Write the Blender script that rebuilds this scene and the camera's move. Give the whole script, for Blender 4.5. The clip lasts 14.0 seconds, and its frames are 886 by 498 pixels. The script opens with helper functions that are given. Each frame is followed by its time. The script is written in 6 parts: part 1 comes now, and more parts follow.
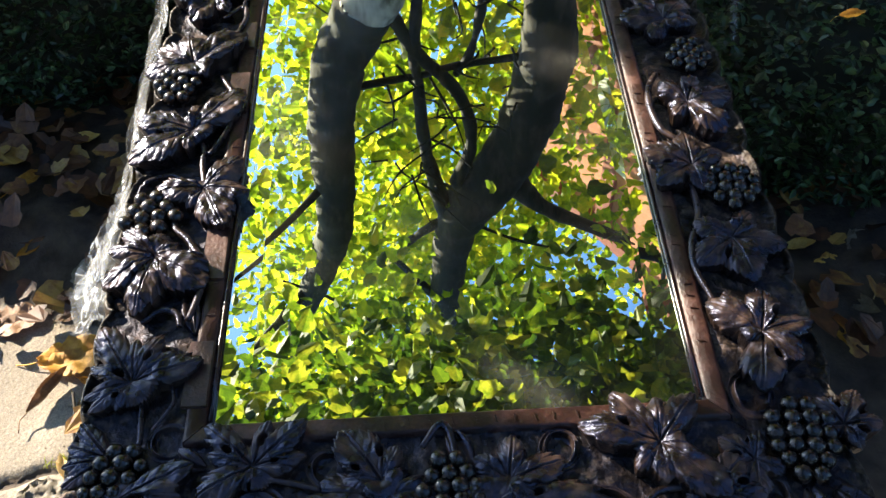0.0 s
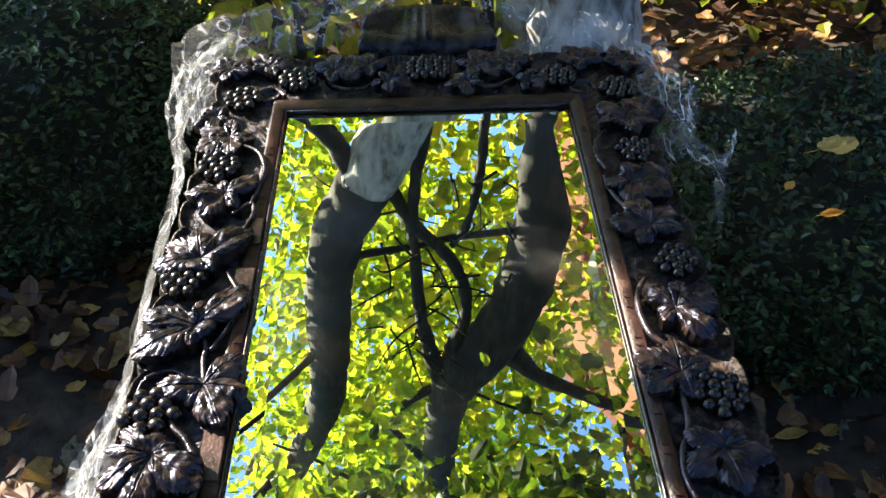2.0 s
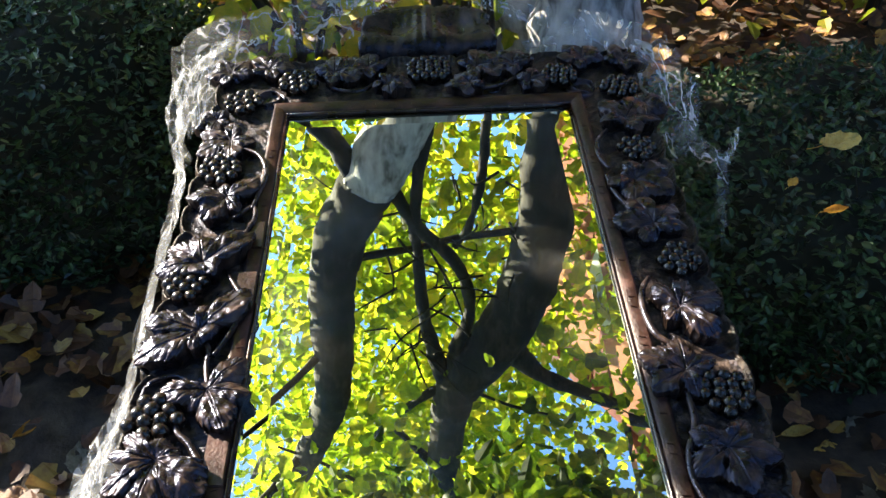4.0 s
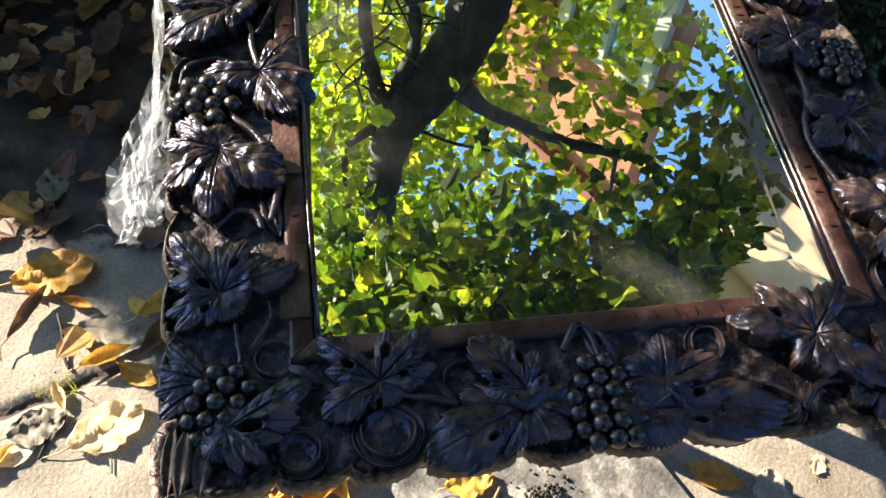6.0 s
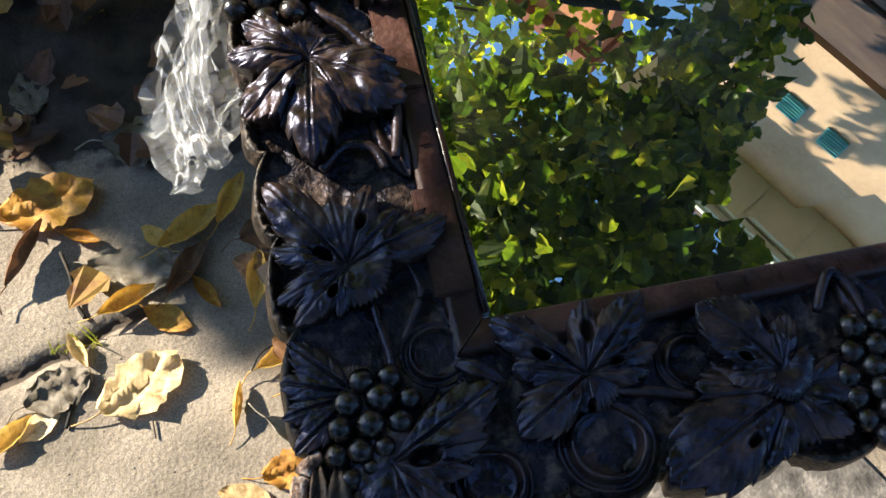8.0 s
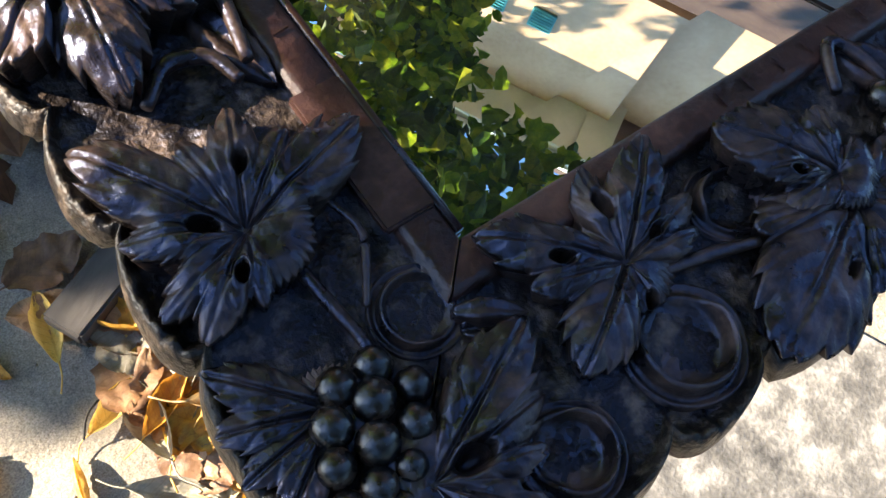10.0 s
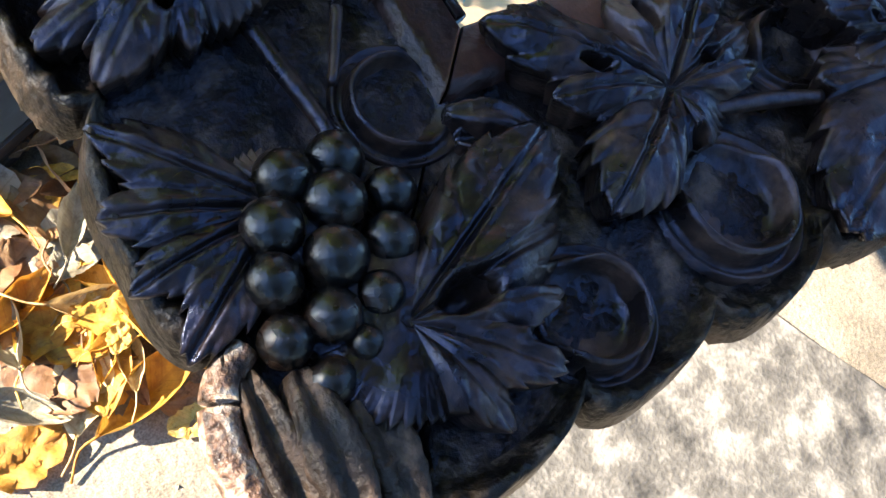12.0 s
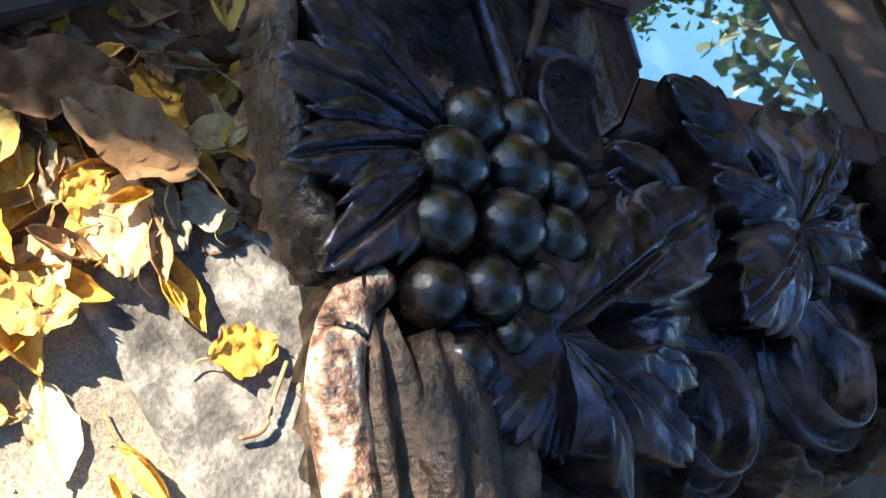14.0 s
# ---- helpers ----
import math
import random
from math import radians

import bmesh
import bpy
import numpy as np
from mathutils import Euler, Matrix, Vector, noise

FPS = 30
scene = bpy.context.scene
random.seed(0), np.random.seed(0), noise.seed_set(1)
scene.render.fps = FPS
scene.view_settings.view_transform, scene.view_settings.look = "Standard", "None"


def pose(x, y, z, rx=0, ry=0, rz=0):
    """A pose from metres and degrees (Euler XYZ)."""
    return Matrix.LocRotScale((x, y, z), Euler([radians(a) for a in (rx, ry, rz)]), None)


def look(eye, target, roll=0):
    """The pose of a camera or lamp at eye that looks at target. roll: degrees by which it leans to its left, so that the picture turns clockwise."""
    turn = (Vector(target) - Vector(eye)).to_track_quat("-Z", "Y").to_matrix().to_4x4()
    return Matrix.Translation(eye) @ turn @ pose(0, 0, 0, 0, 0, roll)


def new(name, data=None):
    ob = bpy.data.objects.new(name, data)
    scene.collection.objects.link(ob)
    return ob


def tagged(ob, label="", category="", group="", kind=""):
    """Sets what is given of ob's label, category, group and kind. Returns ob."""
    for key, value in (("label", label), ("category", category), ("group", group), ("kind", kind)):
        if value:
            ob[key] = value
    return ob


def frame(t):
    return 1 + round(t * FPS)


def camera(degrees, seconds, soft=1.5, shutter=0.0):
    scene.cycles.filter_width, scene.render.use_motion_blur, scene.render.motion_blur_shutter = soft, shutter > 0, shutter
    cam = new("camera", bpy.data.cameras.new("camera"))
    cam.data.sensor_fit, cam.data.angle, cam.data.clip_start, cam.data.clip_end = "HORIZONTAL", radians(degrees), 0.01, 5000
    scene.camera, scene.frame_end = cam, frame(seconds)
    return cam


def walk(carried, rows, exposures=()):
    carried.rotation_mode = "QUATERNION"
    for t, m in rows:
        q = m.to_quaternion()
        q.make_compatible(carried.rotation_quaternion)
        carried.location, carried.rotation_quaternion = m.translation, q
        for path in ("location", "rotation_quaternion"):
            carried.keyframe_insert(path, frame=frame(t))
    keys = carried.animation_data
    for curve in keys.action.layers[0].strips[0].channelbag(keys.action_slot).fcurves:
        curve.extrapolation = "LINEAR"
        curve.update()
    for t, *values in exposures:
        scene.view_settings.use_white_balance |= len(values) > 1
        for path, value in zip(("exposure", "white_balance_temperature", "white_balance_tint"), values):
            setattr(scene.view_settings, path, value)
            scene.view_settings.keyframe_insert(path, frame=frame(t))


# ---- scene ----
cam = camera(52.0, 14.0)
# the mirror lies almost level, its far end two degrees higher; places on it are given in its own plane
BASE = pose(0, 0, 0.605, 2.0, 0, 0)
PATH = [
    (0, (0.23, -0.437, 0.804), (0.241, 0.81, -0.759), -2.5),
    (0.5, (0.231, -0.436, 0.827), (0.238, 0.899, -0.663), -2.3),
    (1, (0.229, -0.431, 0.841), (0.238, 0.964, -0.592), -2.1),
    (1.5, (0.23, -0.421, 0.855), (0.252, 1.022, -0.529), -1.5),
    (2, (0.23, -0.413, 0.866), (0.267, 1.076, -0.468), -0.7),
    (2.2, (0.228, -0.41, 0.87), (0.27, 1.097, -0.443), -0.5),
    (4.3, (0.231, -0.409, 0.86), (0.265, 1.071, -0.484), -1.8),
    (4.5, (0.209, -0.399, 0.847), (0.276, 1.042, -0.538), -1.0),
    (5, (0.169, -0.378, 0.811), (0.274, 0.947, -0.684), -0.6),
    (5.5, (0.094, -0.368, 0.763), (0.26, 0.826, -0.832), 1.2),
    (6, (0.02, -0.375, 0.711), (0.252, 0.691, -0.965), 5.4),
    (6.5, (-0.037, -0.386, 0.675), (0.252, 0.603, -1.039), 10.0),
    (7, (-0.068, -0.359, 0.639), (0.183, 0.603, -1.096), 9.0),
    (7.5, (-0.088, -0.277, 0.591), (0.125, 0.63, -1.178), 5.7),
    (8, (-0.105, -0.186, 0.544), (0.181, 0.597, -1.274), 8.3),
    (8.5, (-0.138, -0.153, 0.518), (0.376, 0.516, -1.295), 18.4),
    (8.7, (-0.164, -0.145, 0.512), (0.456, 0.491, -1.28), 21.5),
    (10.8, (-0.153, -0.094, 0.278), (0.565, 0.313, -1.543), 25.3),
    (11, (-0.152, -0.098, 0.273), (0.557, 0.286, -1.558), 26.4),
    (11.5, (-0.154, -0.107, 0.263), (0.595, 0.216, -1.562), 32.4),
    (12, (-0.177, -0.115, 0.234), (0.753, 0.230, -1.503), 40.5),
    (12.5, (-0.207, -0.114, 0.203), (0.871, 0.290, -1.432), 49.7),
    (13, (-0.228, -0.111, 0.172), (0.972, 0.358, -1.357), 56.8),
    (13.5, (-0.234, -0.112, 0.154), (1.043, 0.376, -1.306), 61.6),
    (14, (-0.232, -0.112, 0.146), (1.094, 0.384, -1.266), 63.0),
]
walk(cam, [(t, BASE @ look(eye, target, roll)) for t, eye, target, roll in PATH],
     exposures=[(0, 2.32), (5.5, 2.5), (6.5, 2.24), (7.0, 2.02), (8.7, 1.93), (10.8, 3.3), (11.5, 3.02), (12.5, 2.88), (14.0, 2.70)])

# ---- light ----
SUN = Vector((-0.724, 0.507, 0.469)).normalized()
world = bpy.data.worlds.new("sky")
scene.world = world
world.use_nodes = True
wn = world.node_tree
sky = wn.nodes.new("ShaderNodeTexSky")
sky.sky_type, sky.sun_disc = "NISHITA", False
sky.sun_elevation, sky.sun_rotation = math.asin(SUN.z), math.atan2(SUN.x, SUN.y)
sky.air_density, sky.dust_density, sky.ozone_density = 1.0, 0.5, 6.5
wn.links.new(sky.outputs["Color"], wn.nodes["Background"].inputs["Color"])
wn.nodes["Background"].inputs["Strength"].default_value = 0.12
sun_data = bpy.data.lights.new("sun", "SUN")
sun_data.energy, sun_data.angle, sun_data.color = 5.0, radians(0.53), (1.0, 0.87, 0.69)
sun = new("sun", sun_data)
sun.matrix_world = look(SUN * 20, (0, 0, 0))


# ---- materials ----
def material(name, colors, scale=8.0, rough=(0.5, 0.7), bump=0.2, bump_scale=60.0, metallic=0.0, detail=6.0, per="", stretch=(1, 1, 1), coat=0.0, gouge=0.0, spec=0.5, tint=(1, 1, 1)):
    """A surface whose colour runs through colors by noise at two scales, with fine relief."""
    m = bpy.data.materials.new(name)
    m.use_nodes = True
    n, l = m.node_tree.nodes, m.node_tree.links
    b = n["Principled BSDF"]
    co = n.new("ShaderNodeTexCoord")
    mp = n.new("ShaderNodeMapping")
    mp.inputs["Scale"].default_value = stretch
    l.new(co.outputs["Object"], mp.inputs["Vector"])
    big = n.new("ShaderNodeTexNoise")
    big.inputs["Scale"].default_value, big.inputs["Detail"].default_value = scale, detail
    l.new(mp.outputs[0], big.inputs["Vector"])
    fine = n.new("ShaderNodeTexNoise")
    fine.inputs["Scale"].default_value, fine.inputs["Detail"].default_value = bump_scale, 5.0
    l.new(mp.outputs[0], fine.inputs["Vector"])
    add = n.new("ShaderNodeMath")
    add.operation = "MULTIPLY_ADD"
    add.inputs[1].default_value, add.inputs[2].default_value = 0.35, -0.175
    l.new(fine.outputs["Fac"], add.inputs[0])
    mix = n.new("ShaderNodeMath")
    l.new(big.outputs["Fac"], mix.inputs[0])
    l.new(add.outputs[0], mix.inputs[1])
    out = mix.outputs[0]
    if per:
        src = n.new("ShaderNodeObjectInfo").outputs["Random"] if per == "object" else n.new("ShaderNodeNewGeometry").outputs["Random Per Island"]
        k = n.new("ShaderNodeMath")
        k.operation = "MULTIPLY_ADD"
        k.inputs[1].default_value, k.inputs[2].default_value = 0.7, -0.35
        l.new(src, k.inputs[0])
        s2 = n.new("ShaderNodeMath")
        l.new(out, s2.inputs[0])
        l.new(k.outputs[0], s2.inputs[1])
        out = s2.outputs[0]
    ramp = n.new("ShaderNodeValToRGB")
    els = ramp.color_ramp.elements
    pos = [0.28 + 0.44 * i / max(1, len(colors) - 1) for i in range(len(colors))]
    if per:
        pos = [0.12 + 0.76 * i / max(1, len(colors) - 1) for i in range(len(colors))]
    els[0].position, els[0].color = pos[0], (*colors[0], 1)
    els[1].position, els[1].color = pos[-1], (*colors[-1], 1)
    for p, c in list(zip(pos, colors))[1:-1]:
        e = els.new(p)
        e.color = (*c, 1)
    l.new(out, ramp.inputs["Fac"])
    l.new(ramp.outputs["Color"], b.inputs["Base Color"])
    rr = n.new("ShaderNodeMapRange")
    rr.inputs["To Min"].default_value, rr.inputs["To Max"].default_value = rough
    rr.inputs["From Min"].default_value, rr.inputs["From Max"].default_value = 0.3, 0.7
    l.new(big.outputs["Fac"], rr.inputs["Value"])
    l.new(rr.outputs[0], b.inputs["Roughness"])
    bp = n.new("ShaderNodeBump")
    bp.inputs["Strength"].default_value, bp.inputs["Distance"].default_value = bump, 0.002
    l.new(fine.outputs["Fac"], bp.inputs["Height"])
    if gouge:
        # shallow tool marks under the fine grain
        tool = n.new("ShaderNodeTexNoise")
        tool.inputs["Scale"].default_value, tool.inputs["Detail"].default_value, tool.inputs["Distortion"].default_value = 75.0, 3.0, 0.6
        ts = n.new("ShaderNodeMapping")
        ts.inputs["Scale"].default_value, ts.inputs["Rotation"].default_value = (1.0, 0.45, 1.0), (0, 0, 0.6)
        l.new(co.outputs["Object"], ts.inputs["Vector"])
        l.new(ts.outputs[0], tool.inputs["Vector"])
        b2 = n.new("ShaderNodeBump")
        b2.inputs["Strength"].default_value, b2.inputs["Distance"].default_value = gouge, 0.003
        l.new(tool.outputs["Fac"], b2.inputs["Height"])
        l.new(b2.outputs[0], bp.inputs["Normal"])
    l.new(bp.outputs[0], b.inputs["Normal"])
    b.inputs["Specular IOR Level"].default_value = spec
    b.inputs["Specular Tint"].default_value = (*tint, 1)
    b.inputs["Metallic"].default_value = metallic
    b.inputs["Coat Weight"].default_value = coat
    b.inputs["Coat Roughness"].default_value = 0.16
    return m


def leafy(name, colors, see=0.45, rough=0.5, per="island", scale=30.0):
    """A thin leaf: part of the light goes through it."""
    m = material(name, colors, scale=scale, rough=(rough, rough + 0.15), bump=0.15, bump_scale=150.0, per=per)
    n, l = m.node_tree.nodes, m.node_tree.links
    ramp = next(x for x in n if x.type == "VALTORGB")
    tr = n.new("ShaderNodeBsdfTranslucent")
    l.new(ramp.outputs["Color"], tr.inputs["Color"])
    mx = n.new("ShaderNodeMixShader")
    mx.inputs["Fac"].default_value = see
    l.new(n["Principled BSDF"].outputs[0], mx.inputs[1])
    l.new(tr.outputs[0], mx.inputs[2])
    l.new(mx.outputs[0], n["Material Output"].inputs["Surface"])
    return m


# the blue specular tint puts sky blue into the sheen of carving and board
M_WOOD = material("carved_wood", [(0.004, 0.003, 0.0026), (0.014, 0.0094, 0.0074), (0.070, 0.042, 0.029)], scale=45, rough=(0.18, 0.42), bump=0.30, bump_scale=320, gouge=0.26, spec=0.50, tint=(0.60, 0.67, 1.0))
M_EDGE = material("edge_wood", [(0.003, 0.0022, 0.0018), (0.009, 0.0062, 0.0046), (0.085, 0.060, 0.042)], scale=90, rough=(0.3, 0.55), bump=0.9, bump_scale=260, gouge=0.6, spec=0.28)
M_BOARD = material("board_wood", [(0.003, 0.0025, 0.0025), (0.012, 0.009, 0.0075), (0.11, 0.078, 0.058)], scale=70, rough=(0.24, 0.50), bump=0.9, bump_scale=300, gouge=0.5, spec=0.32, tint=(0.62, 0.68, 1.0))
M_BAND = material("band_wood", [(0.009, 0.0045, 0.004), (0.026, 0.010, 0.0075), (0.080, 0.036, 0.027)], scale=30, rough=(0.28, 0.5), bump=0.5, bump_scale=220, spec=0.35)
M_GRAPE = material("grape_wood", [(0.002, 0.002, 0.002), (0.005, 0.004, 0.0035), (0.03, 0.016, 0.010)], scale=1.1, rough=(0.17, 0.32), bump=0.16, bump_scale=6.0, spec=0.5)
M_WORN = material("worn_wood", [(0.012, 0.008, 0.007), (0.05, 0.03, 0.022), (0.20, 0.11, 0.07), (0.42, 0.34, 0.27), (0.66, 0.60, 0.53)], scale=170, rough=(0.25, 0.6), bump=1.0, bump_scale=420, gouge=0.8)
M_DULL = material("dulled_wood", [(0.010, 0.007, 0.0055), (0.032, 0.021, 0.015), (0.13, 0.085, 0.06)], scale=90, rough=(0.42, 0.68), bump=0.8, bump_scale=340, gouge=0.5, spec=0.35)
M_RIM = material("polished_rim", [(0.012, 0.005, 0.004), (0.03, 0.010, 0.008)], scale=20, rough=(0.2, 0.35), bump=0.08, bump_scale=100, coat=0.2)
M_CONCRETE = material("concrete", [(0.130, 0.110, 0.085), (0.218, 0.188, 0.148), (0.32, 0.280, 0.226)], scale=9, rough=(0.8, 0.95), bump=0.9, bump_scale=150, detail=9)
M_SLAB = material("slab_stone", [(0.035, 0.033, 0.031), (0.115, 0.109, 0.10), (0.30, 0.28, 0.255)], scale=30, rough=(0.7, 0.9), bump=0.7, bump_scale=190, detail=9)
M_SOIL = material("soil", [(0.012, 0.009, 0.006), (0.03, 0.022, 0.015), (0.06, 0.043, 0.03)], scale=12, rough=(0.85, 1.0), bump=1.0, bump_scale=60)
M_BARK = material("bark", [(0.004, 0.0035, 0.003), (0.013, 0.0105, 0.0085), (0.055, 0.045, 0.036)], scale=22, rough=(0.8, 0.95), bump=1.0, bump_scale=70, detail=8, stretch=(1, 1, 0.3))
M_WHITEWASH = material("whitewash", [(0.12, 0.115, 0.11), (0.50, 0.50, 0.51), (0.72, 0.72, 0.73)], scale=26, rough=(0.8, 0.95), bump=1.0, bump_scale=60, stretch=(1, 1, 0.4))
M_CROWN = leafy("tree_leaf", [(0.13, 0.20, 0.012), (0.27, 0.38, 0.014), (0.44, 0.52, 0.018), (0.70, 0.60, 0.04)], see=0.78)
# a darker copy of the tree's leaf; the low boughs' shade is in its colour
M_BOUGH_SHADED = leafy("shaded_bough_leaf", [(0.024, 0.052, 0.006), (0.062, 0.118, 0.009), (0.14, 0.205, 0.012), (0.36, 0.36, 0.027)], see=0.60)
# dark leaves of the unseen trees that are added to block sky light
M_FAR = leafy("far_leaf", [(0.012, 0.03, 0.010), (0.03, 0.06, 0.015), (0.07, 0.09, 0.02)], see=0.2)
M_BACK = leafy("shrub_leaf", [(0.07, 0.14, 0.012), (0.24, 0.28, 0.02), (0.48, 0.38, 0.03)], see=0.5)
M_BOX = leafy("box_leaf", [(0.010, 0.024, 0.010), (0.024, 0.056, 0.020), (0.06, 0.12, 0.036)], see=0.2, rough=0.32)
M_BOXIN = material("box_dark", [(0.004, 0.006, 0.003), (0.012, 0.014, 0.008)], scale=30, rough=(0.9, 1.0), bump=1.0)
def dry_leaf(name, colors, see, spot):
    """A fallen leaf: paler ribs running to the edge, and brown blotches of decay that differ from leaf to leaf."""
    m = leafy(name, colors, see=see, per="object", scale=9)
    n, l = m.node_tree.nodes, m.node_tree.links
    b = n["Principled BSDF"]
    ramp = next(x for x in n if x.type == "VALTORGB")
    co, info = n.new("ShaderNodeTexCoord"), n.new("ShaderNodeObjectInfo")
    sep = n.new("ShaderNodeSeparateXYZ")
    l.new(co.outputs["Object"], sep.inputs[0])

    def calc(op, a, c, d=None):
        q = n.new("ShaderNodeMath")
        q.operation = op
        for k, v in enumerate((a, c, d)):
            if v is None:
                continue
            if isinstance(v, (int, float)):
                q.inputs[k].default_value = v
            else:
                l.new(v, q.inputs[k])
        return q.outputs[0]
    side = calc("ABSOLUTE", sep.outputs["Y"], 0)
    saw = calc("FRACT", calc("MULTIPLY", calc("MULTIPLY_ADD", side, -0.85, sep.outputs["X"]), 9.0), 0)
    rib = calc("GREATER_THAN", saw, 0.86)
    mid = calc("LESS_THAN", side, 0.012)
    vein = calc("MAXIMUM", rib, mid)
    pale = n.new("ShaderNodeMix")
    pale.data_type, pale.blend_type = "RGBA", "MULTIPLY"
    l.new(calc("MULTIPLY", vein, 0.35), pale.inputs["Factor"])
    l.new(ramp.outputs["Color"], pale.inputs["A"])
    pale.inputs["B"].default_value = (0.62, 0.52, 0.36, 1)
    off = n.new("ShaderNodeVectorMath")
    off.operation = "MULTIPLY_ADD"
    l.new(info.outputs["Random"], off.inputs[0])
    off.inputs[1].default_value = (9, 9, 9)
    l.new(co.outputs["Object"], off.inputs[2])
    no = n.new("ShaderNodeTexNoise")
    no.inputs["Scale"].default_value, no.inputs["Detail"].default_value, no.inputs["Roughness"].default_value = 5.0, 8.0, 0.7
    l.new(off.outputs[0], no.inputs["Vector"])
    rg = n.new("ShaderNodeMapRange")
    rg.inputs["From Min"].default_value, rg.inputs["From Max"].default_value = 0.54, 0.66
    l.new(no.outputs["Fac"], rg.inputs["Value"])
    mix = n.new("ShaderNodeMix")
    mix.data_type = "RGBA"
    l.new(calc("MULTIPLY", rg.outputs[0], 0.8), mix.inputs["Factor"])
    l.new(pale.outputs["Result"], mix.inputs["A"])
    mix.inputs["B"].default_value = (*spot, 1)
    l.new(mix.outputs["Result"], b.inputs["Base Color"])
    tr = next(x for x in n if x.type == "BSDF_TRANSLUCENT")
    l.new(mix.outputs["Result"], tr.inputs["Color"])
    bp = next(x for x in n if x.type == "BUMP")
    b2 = n.new("ShaderNodeBump")
    b2.inputs["Strength"].default_value, b2.inputs["Distance"].default_value = 0.5, 0.004
    l.new(calc("ADD", calc("MULTIPLY", vein, -0.5), no.outputs["Fac"]), b2.inputs["Height"])
    l.new(b2.outputs[0], bp.inputs["Normal"])
    return m


M_YELLOW = dry_leaf("yellow_leaf", [(0.42, 0.19, 0.025), (0.66, 0.39, 0.06), (0.76, 0.54, 0.16)], 0.28, (0.26, 0.12, 0.03))
M_PALE = dry_leaf("pale_leaf", [(0.46, 0.30, 0.12), (0.68, 0.52, 0.27), (0.78, 0.64, 0.40)], 0.25, (0.30, 0.17, 0.06))
M_BROWN = dry_leaf("brown_leaf", [(0.10, 0.045, 0.02), (0.20, 0.10, 0.045), (0.34, 0.20, 0.10)], 0.15, (0.07, 0.03, 0.015))
M_GREYLEAF = dry_leaf("grey_leaf", [(0.12, 0.10, 0.07), (0.22, 0.195, 0.145), (0.34, 0.31, 0.24)], 0.1, (0.10, 0.07, 0.045))
M_LITTER = leafy("litter_leaf", [(0.035, 0.015, 0.009), (0.09, 0.038, 0.018), (0.17, 0.075, 0.028), (0.34, 0.21, 0.05)], see=0.2)
M_STUCCO = material("stucco", [(0.40, 0.25, 0.17), (0.51, 0.335, 0.235), (0.60, 0.41, 0.30)], scale=3, rough=(0.85, 0.95), bump=0.5, bump_scale=40)
M_ORANGE = material("orange_plaster", [(0.42, 0.13, 0.07), (0.52, 0.20, 0.11), (0.58, 0.27, 0.17)], scale=3, rough=(0.8, 0.95), bump=0.4, bump_scale=40)
M_REDTRIM = material("red_trim", [(0.22, 0.05, 0.03), (0.30, 0.08, 0.05)], scale=6, rough=(0.6, 0.8), bump=0.3)
M_CLAD = material("brown_boards", [(0.060, 0.034, 0.028), (0.085, 0.050, 0.042), (0.11, 0.068, 0.056)], scale=4, rough=(0.45, 0.6), bump=0.3, bump_scale=30, stretch=(1, 1, 6))
M_WHITE = material("white_paint", [(0.62, 0.62, 0.58), (0.76, 0.76, 0.73)], scale=6, rough=(0.4, 0.6), bump=0.2)
M_TEAL = material("teal_grille", [(0.05, 0.25, 0.30), (0.09, 0.36, 0.42)], scale=20, rough=(0.4, 0.6), bump=0.2)
M_DARK = material("dark_gap", [(0.010, 0.009, 0.009), (0.02, 0.018, 0.018)], scale=10, rough=(0.7, 0.9))
M_ROOF = material("roof_sheet", [(0.10, 0.06, 0.05), (0.16, 0.10, 0.08)], scale=6, rough=(0.5, 0.7))
M_TIMBER = material("grey_timber", [(0.03, 0.025, 0.022), (0.06, 0.05, 0.044), (0.11, 0.095, 0.08)], scale=14, rough=(0.7, 0.9), bump=0.6, bump_scale=90, stretch=(0.25, 1, 1))


